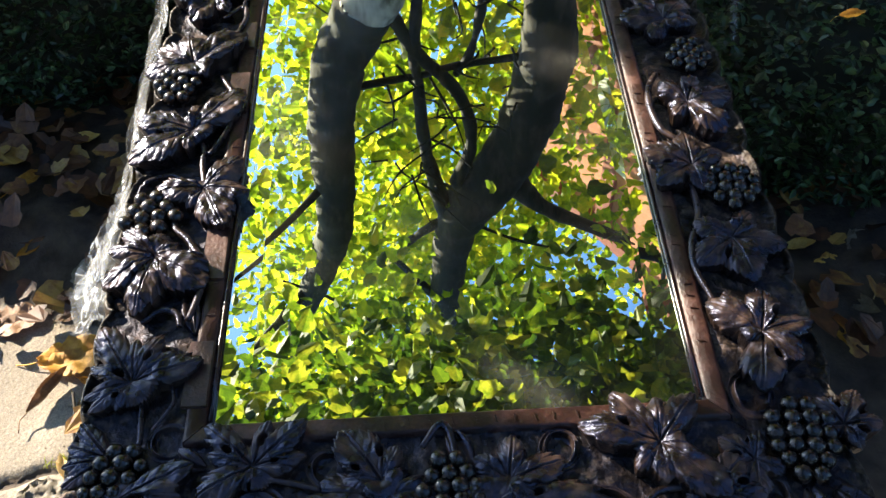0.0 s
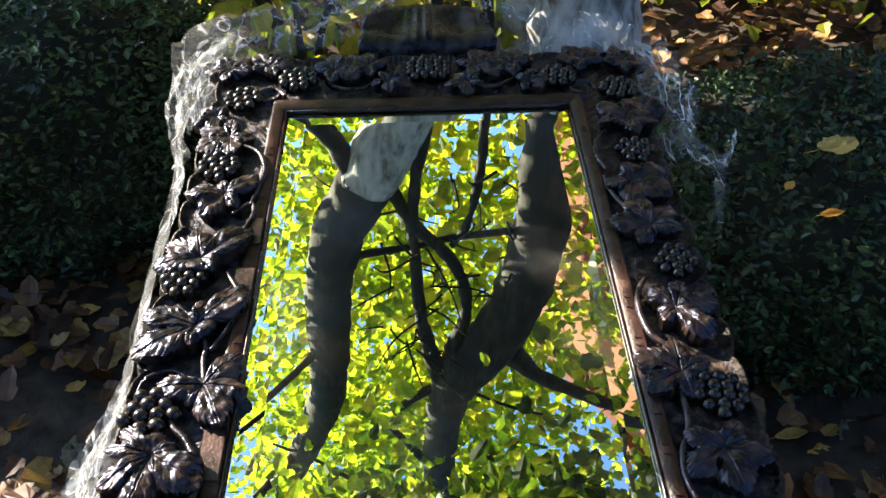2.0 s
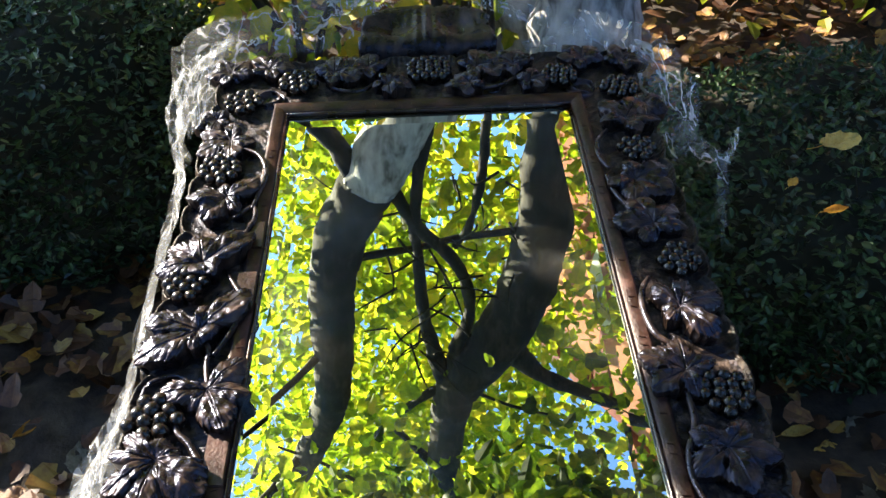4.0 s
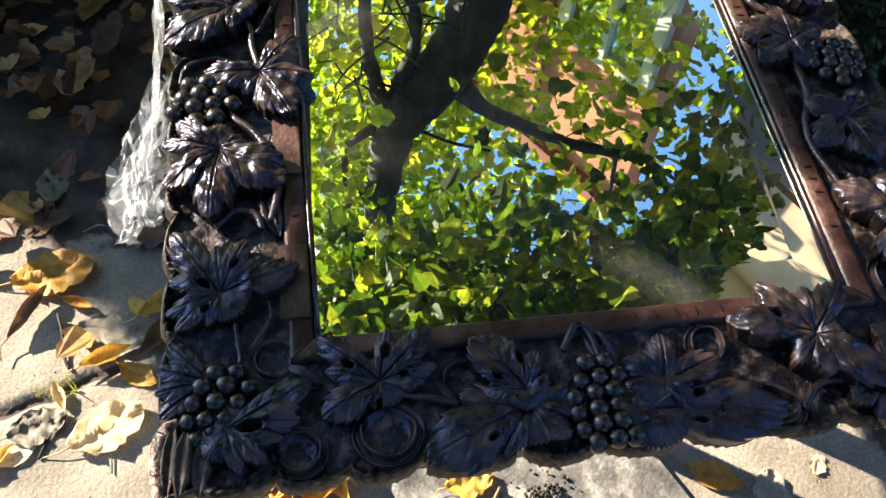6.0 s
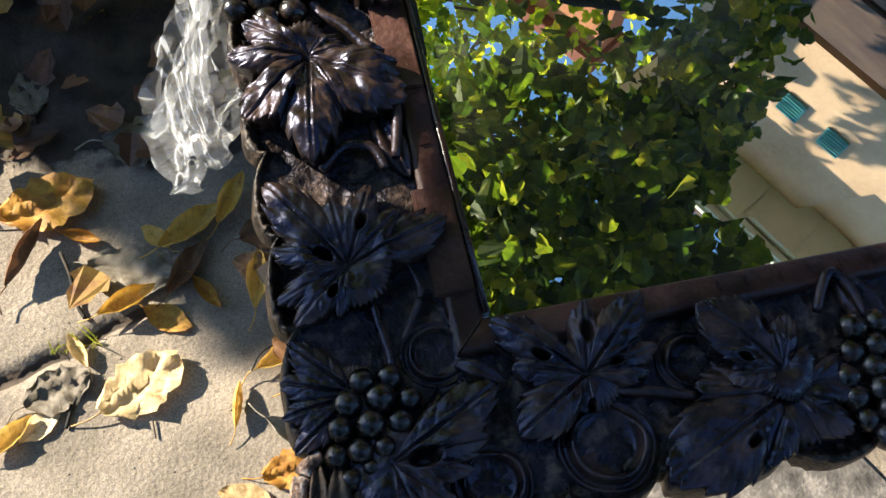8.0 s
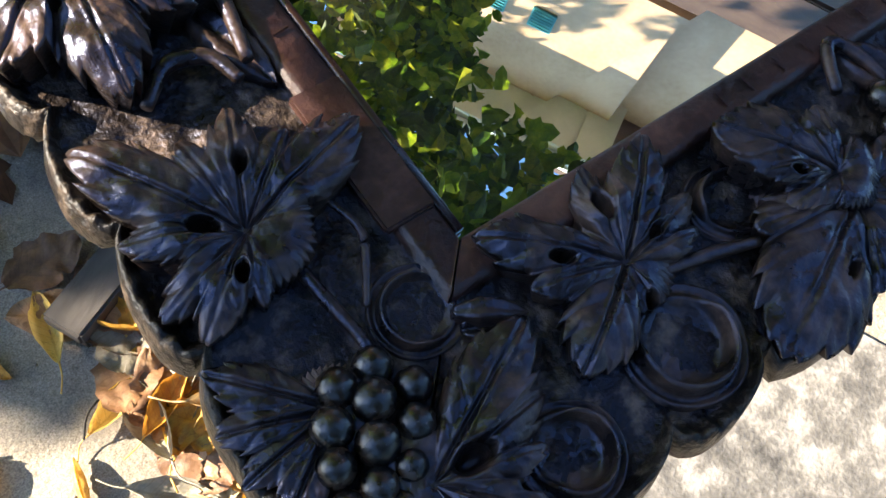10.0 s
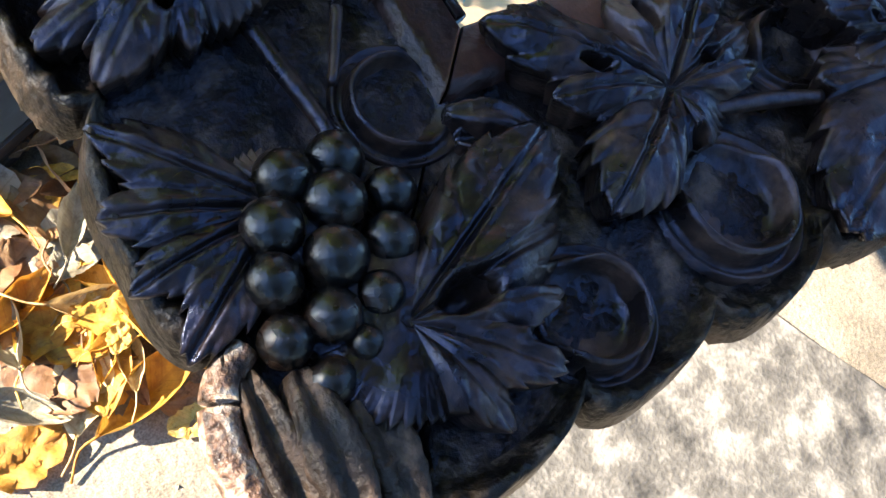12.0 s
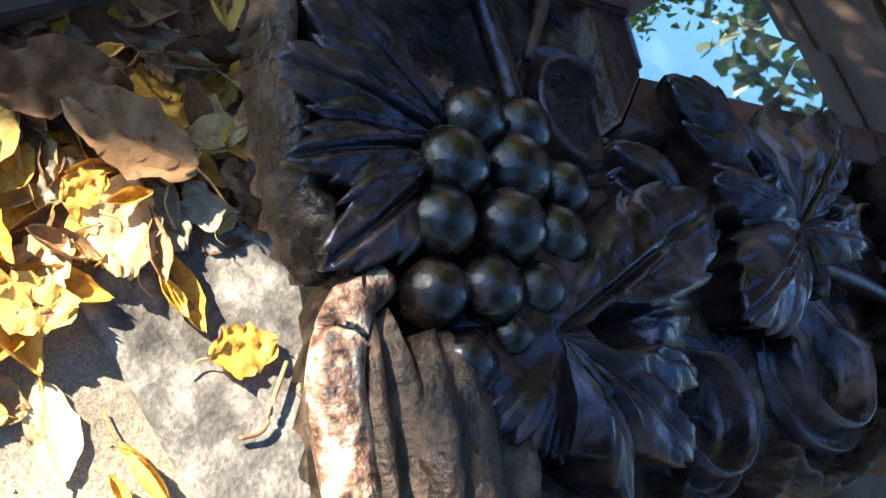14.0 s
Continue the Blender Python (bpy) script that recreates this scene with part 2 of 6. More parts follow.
def mirror_material():
    m = bpy.data.materials.new("mirror_glass")
    m.use_nodes = True
    n, l = m.node_tree.nodes, m.node_tree.links
    b = n["Principled BSDF"]
    b.inputs["Base Color"].default_value = (0.68, 0.75, 0.65, 1)
    b.inputs["Metallic"].default_value, b.inputs["Roughness"].default_value = 1.0, 0.0
    # a thin coat of dust in drifting smears
    co = n.new("ShaderNodeTexCoord")
    mp = n.new("ShaderNodeMapping")
    mp.inputs["Scale"].default_value = (1.0, 1.6, 1.0)
    mp.inputs["Rotation"].default_value = (0, 0, 0.5)
    l.new(co.outputs["Object"], mp.inputs["Vector"])
    no = n.new("ShaderNodeTexNoise")
    no.inputs["Scale"].default_value, no.inputs["Detail"].default_value = 4.0, 4.0
    l.new(mp.outputs[0], no.inputs["Vector"])
    sp = n.new("ShaderNodeTexNoise")
    sp.inputs["Scale"].default_value, sp.inputs["Detail"].default_value = 260.0, 2.0
    l.new(co.outputs["Object"], sp.inputs["Vector"])
    r1 = n.new("ShaderNodeMapRange")
    r1.inputs["From Min"].default_value, r1.inputs["From Max"].default_value = 0.50, 0.74
    r1.inputs["To Min"].default_value, r1.inputs["To Max"].default_value = 0.016, 0.13
    l.new(no.outputs["Fac"], r1.inputs["Value"])
    r2 = n.new("ShaderNodeMapRange")
    r2.inputs["From Min"].default_value, r2.inputs["From Max"].default_value = 0.3, 0.8
    r2.inputs["To Min"].default_value, r2.inputs["To Max"].default_value = 0.5, 1.6
    l.new(sp.outputs["Fac"], r2.inputs["Value"])
    mu = n.new("ShaderNodeMath")
    mu.operation = "MULTIPLY"
    l.new(r1.outputs[0], mu.inputs[0])
    l.new(r2.outputs[0], mu.inputs[1])
    d = n.new("ShaderNodeBsdfDiffuse")
    d.inputs["Color"].default_value = (0.55, 0.54, 0.47, 1)
    mx = n.new("ShaderNodeMixShader")
    l.new(mu.outputs[0], mx.inputs["Fac"])
    l.new(b.outputs[0], mx.inputs[1])
    l.new(d.outputs[0], mx.inputs[2])
    l.new(mx.outputs[0], n["Material Output"].inputs["Surface"])
    return m


def film_material():
    m = bpy.data.materials.new("plastic_film")
    m.use_nodes = True
    n, l = m.node_tree.nodes, m.node_tree.links
    b = n["Principled BSDF"]
    b.inputs["Base Color"].default_value = (0.78, 0.82, 0.86, 1)
    b.inputs["Roughness"].default_value = 0.07
    b.inputs["Specular IOR Level"].default_value = 1.0
    co = n.new("ShaderNodeTexCoord")
    # long pulled creases: ridges of a twisted noise
    st = n.new("ShaderNodeMapping")
    st.inputs["Scale"].default_value = (1.0, 0.22, 0.8)
    l.new(co.outputs["Object"], st.inputs["Vector"])
    fold = n.new("ShaderNodeTexNoise")
    fold.inputs["Scale"].default_value, fold.inputs["Detail"].default_value, fold.inputs["Distortion"].default_value = 24.0, 3.0, 0.9
    l.new(st.outputs[0], fold.inputs["Vector"])
    mid = n.new("ShaderNodeMath")
    mid.operation = "SUBTRACT"
    mid.inputs[1].default_value = 0.5
    l.new(fold.outputs["Fac"], mid.inputs[0])
    cr = n.new("ShaderNodeMath")
    cr.operation = "ABSOLUTE"
    l.new(mid.outputs[0], cr.inputs[0])
    bp = n.new("ShaderNodeBump")
    bp.inputs["Strength"].default_value, bp.inputs["Distance"].default_value = 0.8, 0.006
    l.new(cr.outputs[0], bp.inputs["Height"])
    l.new(bp.outputs[0], b.inputs["Normal"])
    tl = n.new("ShaderNodeBsdfTranslucent")
    tl.inputs["Color"].default_value = (0.8, 0.83, 0.86, 1)
    m1 = n.new("ShaderNodeMixShader")
    m1.inputs["Fac"].default_value = 0.25
    l.new(b.outputs[0], m1.inputs[1])
    l.new(tl.outputs[0], m1.inputs[2])
    tp = n.new("ShaderNodeBsdfTransparent")
    m2 = n.new("ShaderNodeMixShader")
    rr = n.new("ShaderNodeMapRange")
    rr.inputs["From Min"].default_value, rr.inputs["From Max"].default_value = 0.0, 0.03
    rr.inputs["To Min"].default_value, rr.inputs["To Max"].default_value = 0.52, 0.10
    l.new(cr.outputs[0], rr.inputs["Value"])
    l.new(rr.outputs[0], m2.inputs["Fac"])
    l.new(tp.outputs[0], m2.inputs[1])
    l.new(m1.outputs[0], m2.inputs[2])
    l.new(m2.outputs[0], n["Material Output"].inputs["Surface"])
    return m


def pane_material():
    m = bpy.data.materials.new("window_glass")
    m.use_nodes = True
    b = m.node_tree.nodes["Principled BSDF"]
    # coated glass that mirrors about half of the sky
    b.inputs["Base Color"].default_value = (0.62, 0.70, 0.72, 1)
    b.inputs["Metallic"].default_value, b.inputs["Roughness"].default_value = 0.9, 0.02
    return m


M_MIRROR, M_FILM, M_PANE = mirror_material(), film_material(), pane_material()


# ---- mesh helpers ----
def mesh_object(name, verts, faces, mat, parent=None, smooth=True, label="", mats=None, face_mats=None):
    me = bpy.data.meshes.new(name)
    me.from_pydata([tuple(v) for v in verts], [], faces)
    for mm in (mats or [mat]):
        me.materials.append(mm)
    if face_mats is not None:
        me.polygons.foreach_set("material_index", face_mats)
    if smooth:
        me.polygons.foreach_set("use_smooth", [True] * len(me.polygons))
    me.update()
    ob = new(name, me)
    if parent:
        ob.parent = parent
    if label:
        tagged(ob, label)
    return ob


def part(name, bm, mat, parent, label="", smooth=False):
    me = bpy.data.meshes.new(name)
    bm.to_mesh(me)
    bm.free()
    me.materials.append(mat)
    if smooth:
        me.polygons.foreach_set("use_smooth", [True] * len(me.polygons))
    ob = new(name, me)
    ob.parent = parent
    if label:
        tagged(ob, label)
    return ob


def thing(name, m, label, category, group="", kind=""):
    ob = new(name)
    ob.empty_display_size = 0.05
    ob.matrix_world = m
    return tagged(ob, label, category, group, kind)


def box_bm(x0, y0, z0, x1, y1, z1, bevel=0.004):
    bm = bmesh.new()
    bmesh.ops.create_cube(bm, size=1, matrix=Matrix.LocRotScale(((x0 + x1) / 2, (y0 + y1) / 2, (z0 + z1) / 2), None, (x1 - x0, y1 - y0, z1 - z0)))
    if bevel:
        bmesh.ops.bevel(bm, geom=bm.edges[:], offset=bevel, segments=2, affect="EDGES")
    return bm


def spline(points, per=8):
    """Catmull-Rom through points of any dimension."""
    p = [np.array(q, float) for q in points]
    p = [2 * p[0] - p[1]] + p + [2 * p[-1] - p[-2]]
    out = []
    for i in range(1, len(p) - 2):
        for k in range(per):
            t = k / per
            out.append(0.5 * (2 * p[i] + (p[i + 1] - p[i - 1]) * t + (2 * p[i - 1] - 5 * p[i] + 4 * p[i + 1] - p[i + 2]) * t ** 2
                              + (3 * p[i] - p[i - 1] - 3 * p[i + 1] + p[i + 2]) * t ** 3))
    out.append(p[-2])
    return np.array(out)


def tube(points, sides=8, rough=0.0, per=8):
    """Verts and faces of a round limb; each point is x, y, z, radius."""
    s = spline(points, per)
    verts, faces = [], []
    for i, q in enumerate(s):
        c = Vector(q[:3])
        d = Vector(s[min(i + 1, len(s) - 1)][:3] - s[max(i - 1, 0)][:3]).normalized()
        a = d.cross(Vector((0, 1, 0.01)) if abs(d.y) < 0.9 else Vector((1, 0, 0))).normalized()
        b = d.cross(a)
        for k in range(sides):
            w = 2 * math.pi * k / sides
            v = a * math.cos(w) + b * math.sin(w)
            r = q[3] * (1 + rough * noise.noise((c + v * q[3]) * 9) + 0.5 * rough * noise.noise((c + v * q[3]) * 31))
            verts.append(c + v * r)
    for i in range(len(s) - 1):
        for k in range(sides):
            faces.append((i * sides + k, i * sides + (k + 1) % sides, (i + 1) * sides + (k + 1) % sides, (i + 1) * sides + k))
    n = len(verts)
    verts += [Vector(s[0][:3]), Vector(s[-1][:3])]
    for k in range(sides):
        faces.append((n, (k + 1) % sides, k))
        faces.append((n + 1, (len(s) - 1) * sides + k, (len(s) - 1) * sides + (k + 1) % sides))
    return verts, faces


# ---- ground ----
def ground_height(x, y):
    return 0.004 * noise.noise((x * 3, y * 3, 0)) + 0.0015 * noise.noise((x * 14, y * 14, 3))


def paved(x, y):
    """How far inside the path a place lies: the beds begin beyond a wavering line."""
    edge = 0.57 + 0.10 * noise.noise((x * 2.2, 5.1, 0)) + 0.04 * max(0.0, min(1.0, (-0.40 - x) / 0.5)) + 0.05 * noise.noise((x * 9, y * 9, 4))
    side = 0.86 - 0.5 * max(0.0, y) + 0.06 * noise.noise((y * 3, 9, 0))
    return min(edge - y, side - x) if x > 0.2 else edge - y


def ground_material():
    """Concrete that turns to soil where the point attribute bed says so, along a ragged line."""
    m = M_CONCRETE.copy()
    m.name = "path_and_bed"
    n, l = m.node_tree.nodes, m.node_tree.links
    b = n["Principled BSDF"]
    at = n.new("ShaderNodeAttribute")
    at.attribute_name = "bed"
    no = n.new("ShaderNodeTexNoise")
    no.inputs["Scale"].default_value, no.inputs["Detail"].default_value = 28.0, 6.0
    co = n.new("ShaderNodeTexCoord")
    l.new(co.outputs["Object"], no.inputs["Vector"])
    s = n.new("ShaderNodeMath")
    l.new(at.outputs["Fac"], s.inputs[0])
    l.new(no.outputs["Fac"], s.inputs[1])
    r = n.new("ShaderNodeMapRange")
    r.inputs["From Min"].default_value, r.inputs["From Max"].default_value = 0.92, 1.08
    l.new(s.outputs[0], r.inputs["Value"])
    soil = n.new("ShaderNodeValToRGB")
    soil.color_ramp.elements[0].position, soil.color_ramp.elements[0].color = 0.3, (0.014, 0.010, 0.007, 1)
    soil.color_ramp.elements[1].position, soil.color_ramp.elements[1].color = 0.75, (0.07, 0.05, 0.035, 1)
    l.new(no.outputs["Fac"], soil.inputs["Fac"])
    # pits and pale grains of the worn surface
    pit = n.new("ShaderNodeTexVoronoi")
    pit.inputs["Scale"].default_value = 95.0
    l.new(co.outputs["Object"], pit.inputs["Vector"])
    pr = n.new("ShaderNodeMapRange")
    pr.inputs["From Min"].default_value, pr.inputs["From Max"].default_value = 0.06, 0.22
    pr.inputs["To Min"].default_value, pr.inputs["To Max"].default_value = 0.72, 1.0
    l.new(pit.outputs["Distance"], pr.inputs["Value"])
    sand = n.new("ShaderNodeTexNoise")
    sand.inputs["Scale"].default_value, sand.inputs["Detail"].default_value = 520.0, 3.0
    l.new(co.outputs["Object"], sand.inputs["Vector"])
    sr = n.new("ShaderNodeMapRange")
    sr.inputs["From Min"].default_value, sr.inputs["From Max"].default_value = 0.32, 0.68
    sr.inputs["To Min"].default_value, sr.inputs["To Max"].default_value = 0.62, 1.30
    l.new(sand.outputs["Fac"], sr.inputs["Value"])
    both = n.new("ShaderNodeMath")
    both.operation = "MULTIPLY"
    l.new(pr.outputs[0], both.inputs[0])
    l.new(sr.outputs[0], both.inputs[1])
    mul = n.new("ShaderNodeMix")
    mul.data_type, mul.blend_type = "RGBA", "MULTIPLY"
    mul.inputs["Factor"].default_value = 1.0
    ramp = next(x for x in n if x.type == "VALTORGB" and x is not soil)
    l.new(ramp.outputs["Color"], mul.inputs["A"])
    l.new(both.outputs[0], mul.inputs["B"])
    mix = n.new("ShaderNodeMix")
    mix.data_type = "RGBA"
    l.new(r.outputs[0], mix.inputs["Factor"])
    l.new(mul.outputs["Result"], mix.inputs["A"])
    l.new(soil.outputs["Color"], mix.inputs["B"])
    l.new(mix.outputs["Result"], b.inputs["Base Color"])
    return m


def build_ground():
    def axis(lo, hi, step, far):
        near = list(np.arange(lo, hi + 1e-6, step))
        return [-far, -far / 6, lo - 3, lo - 1] + near + [hi + 1, hi + 3, far / 6, far]
    xs, ys = axis(-1.2, 1.3, 0.0085, 400.0), axis(-0.5, 1.6, 0.0085, 400.0)
    verts, faces, bed = [], [], []
    for y in ys:
        for x in xs:
            z = ground_height(x, y) if -2 < x < 3 and -1.6 < y < 4 else 0.0
            d = -paved(x, y)
            k = max(0.0, min(1.0, 0.5 + d * 6))
            if d > 0:
                z += min(0.05, d * 0.25) * (0.6 + 0.8 * noise.noise((x * 6, y * 6, 1)))
            # the sunken joint of the path
            j = abs((y - 0.30) - 0.36 * (x + 0.40) + 0.012 * noise.noise((x * 20, 0, 0)))
            if x < -0.33 and j < 0.017:
                z -= 0.013 * (1 - j / 0.017)
                k = max(k, 0.95 * (1 - j / 0.017))
            verts.append((x, y, z))
            bed.append(k)
    w = len(xs)
    for i in range(len(ys) - 1):
        for k in range(w - 1):
            faces.append((i * w + k, i * w + k + 1, (i + 1) * w + k + 1, (i + 1) * w + k))
    g = mesh_object("ground", verts, faces, ground_material())
    g.data.attributes.new("bed", "FLOAT", "POINT").data.foreach_set("value", bed)
    tagged(g, "worn pale concrete path running into dark garden soil", "ground", kind="structure")


build_ground()


def build_slab(cx, cy, w, d, turn):
    ob = thing("paving_slab", pose(cx, cy, 0.001, 0, 0, turn), "thin grey mottled stone slab lying on the concrete path", "paving slab")
    bm = bmesh.new()
    bmesh.ops.create_grid(bm, x_segments=24, y_segments=24, size=0.5)
    for v in bm.verts:
        e = 0.012 * noise.noise((v.co.x * 4, v.co.y * 4, 7))
        v.co = Vector((v.co.x * w + e, v.co.y * d + e * 0.6, 0.012 + 0.002 * noise.noise((v.co.x * 8, v.co.y * 8, 2))))
    r = bmesh.ops.extrude_face_region(bm, geom=bm.faces[:])
    for v in [x for x in r["geom"] if isinstance(x, bmesh.types.BMVert)]:
        v.co.z -= 0.012
    bmesh.ops.recalc_face_normals(bm, faces=bm.faces[:])
    part("slab", bm, M_SLAB, ob)


build_slab(0.374, -0.153, 0.37, 0.80, 25.6)


# ---- the mirror ----
W, L = 0.48, 0.91          # the glass between the rails
mirror = thing("mirror", BASE, "large mirror in black-brown frame carved with vine leaves and grapes", "mirror")


def build_glass():
    """The flat silvered pane, and four sloping strips along its bevelled edge."""
    b, dz, o = 0.032, 0.0016, 0.006
    mesh_object("mirror_pane", [(b, b, 0), (W - b, b, 0), (W - b, L - b, 0), (b, L - b, 0)], [(0, 1, 2, 3)], M_MIRROR, mirror, False, "clear silvered glass, dusty in smears")
    inner = [(b, b, 0), (W - b, b, 0), (W - b, L - b, 0), (b, L - b, 0)]
    outer = [(-o, -o, -dz * 0.3), (W + o, -o, -dz * 0.3), (W + o, L + o, -dz), (-o, L + o, -dz)]
    for k in range(4):
        mesh_object("bevel_strip", [inner[k], outer[k], outer[(k + 1) % 4], inner[(k + 1) % 4]], [(0, 1, 2, 3)], M_MIRROR, mirror, False)
    part("back_board", box_bm(-0.115, -0.12, -0.034, W + 0.115, L + 0.15, -0.012), M_BOARD, mirror)


build_glass()


def scallop(c, notches):
    """How far the scalloped edge lies inside its widest line, at the place c along the rail."""
    k = min(range(len(notches) - 1), key=lambda i: abs(c - (notches[i] + notches[i + 1]) / 2))
    half = abs(notches[k + 1] - notches[k]) / 2
    u = min(1.0, abs(c - (notches[k] + notches[k + 1]) / 2) / half)
    return 0.016 * (1 - math.sqrt(max(0.0, 1 - u ** 2.1)))


SIDE = [-0.16, -0.077, -0.003, 0.064, 0.127, 0.190, 0.262, 0.330, 0.402, 0.470, 0.540, 0.612, 0.680, 0.752, 0.82, 0.89, 0.96, 1.03, 1.10]
FOOT = [-0.16, -0.112, -0.051, 0.0075, 0.066, 0.154, 0.222, 0.298, 0.365, 0.440, 0.505, 0.57, 0.64]


def build_rail(name, inner, outer, label, axis, notches):
    """A rail between its inner line and outer line; flat band, rough ground behind the carving, rolled outer rim."""
    nu = 620
    prof = [(0.0, -0.004), (0.012, 0.0045), (0.03, 0.0075), (0.14, 0.0085), (0.165, 0.0085), (0.175, 0.002)]
    prof += [(0.19 + 0.66 * k / 22, 0.001) for k in range(23)]
    prof += [(0.918, 0.002), (0.935, 0.005), (0.95, 0.0085), (0.962, 0.0095), (0.976, 0.0085), (0.988, 0.003), (1.0, -0.004), (0.975, -0.010), (0.87, -0.019), (0.5, -0.036), (0.0, -0.036), (0.0, -0.004)]
    si, so = spline(inner, 40), spline(outer, 40)

    def along(path, f):
        q = f * (len(path) - 1)
        i = min(int(q), len(path) - 2)
        return path[i] + (path[i + 1] - path[i]) * (q - i)
    run, verts, faces, mats = 0.0, [], [], []
    last = along(so, 0)
    for i in range(nu + 1):
        a, c = along(si, i / nu), along(so, i / nu)
        run += float(np.hypot(*(c - last)))
        last = c
        d = c - a
        wide = float(np.hypot(*d))
        for v, z in prof:
            notch = scallop(c[axis], notches) / wide
            cut = notch if v > 0.86 else notch * max(0.0, (v - 0.5) / 0.36)
            p = a + d * (v - cut)
            if 0.18 < v < 0.86:
                z += 0.004 * noise.noise((p[0] * 30, p[1] * 30, 1)) + 0.0022 * noise.noise((p[0] * 110, p[1] * 110, 4))
            elif v >= 0.97:
                dent = 0.0020 * (noise.noise((run * 45, z * 40, 5)) + 1.4 * math.sin(run * 2 * math.pi / 0.0085) * (-0.020 < z < -0.006))
                p = p - d / wide * dent
            elif 0.86 <= v:
                z += 0.0022 * math.sin(run * 2 * math.pi / 0.0105) * (0.4 + noise.noise((run * 30, 2, 2)))
            elif 0.02 < v < 0.17:
                z += 0.0006 * noise.noise((p[0] * 60, p[1] * 60, 1))
            verts.append((p[0], p[1], z))
    n = len(prof)
    for i in range(nu):
        for k in range(n - 1):
            faces.append((i * n + k, i * n + k + 1, (i + 1) * n + k + 1, (i + 1) * n + k))
            mats.append(1 if k < 5 else 0 if k < 29 else 2)
    faces += [tuple(range(n - 1)), tuple(nu * n + k for k in reversed(range(n - 1)))]
    mats += [0, 0]
    return mesh_object(name, verts, faces, None, mirror, True, label, mats=[M_BOARD, M_BAND, M_EDGE], face_mats=mats)


g = 0.0007
build_rail("stile", [(-0.004, -0.004 + g), (-0.004, 0.46), (-0.004, L + 0.004)], [(-0.138, -0.138), (-0.139, 0.46), (-0.138, 1.088)], "long side of the frame, its inner band reddish brown", 1, SIDE)
build_rail("stile", [(W + 0.004, L + 0.004), (W + 0.004, 0.46), (W + 0.004, -0.004)], [(W + 0.138, 1.088), (W + 0.14, 0.46), (W + 0.139, -0.138)], "long side of the frame in deep brown", 1, SIDE)
build_rail("bottom_rail", [(W + 0.004 - g, -0.004), (0.24, -0.004), (-0.004 + g, -0.004)], [(W + 0.139 - g, -0.138), (0.25, -0.1405), (-0.138, -0.1385)], "short carved rail, nearly black", 0, FOOT)
build_rail("top_rail", [(-0.004, L + 0.004 + g), (0.24, L + 0.004), (W + 0.004, L + 0.004 + g)], [(-0.138, 1.088 + g), (0.24, 1.092), (W + 0.138, 1.088 + g)], "short carved rail, nearly black", 0, FOOT)


def rim(name, pts, r, mat, label=""):
    v, f = tube([(*p, r) for p in pts], 8, 0.0, 4)
    mesh_object(name, v, f, mat, mirror, True, label)


rim("rim_moulding", [(W + 0.003, -0.002, 0.004), (W + 0.003, 0.3, 0.004), (W + 0.003, 0.6, 0.004), (W + 0.003, L, 0.004)], 0.0025, M_RIM, "polished inner edge strip")
rim("rim_moulding", [(-0.003, -0.002, 0.003), (-0.003, 0.3, 0.003), (-0.003, L, 0.003)], 0.003, M_RIM)
rim("rim_moulding", [(-0.003, L + 0.003, 0.004), (0.24, L + 0.003, 0.004), (W + 0.003, L + 0.003, 0.004)], 0.003, M_RIM)


def tick_mesh():
    bm = box_bm(-0.0045, -0.0006, 0, 0.0045, 0.0006, 0.0011, 0.0003)
    me = bpy.data.meshes.new("tick")
    bm.to_mesh(me)
    bm.free()
    me.materials.append(M_BAND)
    return me


TICK = tick_mesh()
rnd = random.Random(4)
for x, y0, y1, ang in ((-0.015, 0.06, 0.86, 8), (W + 0.016, 0.06, 0.86, -8)):
    y = y0
    while y < y1:
        for k in range(rnd.choice((1, 2, 2, 3))):
            ob = new("tick", TICK)
            ob.parent, ob.location, ob.rotation_euler = mirror, (x + rnd.uniform(-0.001, 0.001), y, 0.0085), (0, 0, radians(ang + rnd.uniform(-6, 6)))
            y += 0.0155 + rnd.uniform(-0.002, 0.003)
        y += rnd.uniform(0.02, 0.06)
for y, x0, x1 in ((-0.016, 0.15, 0.36), (L + 0.016, 0.02, 0.22)):
    x = x0
    while x < x1:
        ob = new("tick", TICK)
        ob.parent, ob.location, ob.rotation_euler = mirror, (x, y, 0.0085), (0, 0, radians(98 + rnd.uniform(-6, 6)))
        x += 0.021 + rnd.uniform(-0.003, 0.003)


# blocks of the band that stand a little proud, with stepped ends
def band_block(x0, y0, x1, y1, h=0.0042):
    part("band_block", box_bm(x0, y0, 0.006, x1, y1, 0.0088 + h, 0.0012), M_BAND, mirror)


for y0, y1 in ((0.17, 0.245), (0.437, 0.515), (0.565, 0.622)):
    band_block(-0.033, y0, -0.0065, y1, 0.002)
band_block(-0.033, 0.012, -0.0065, 0.09, 0.002)


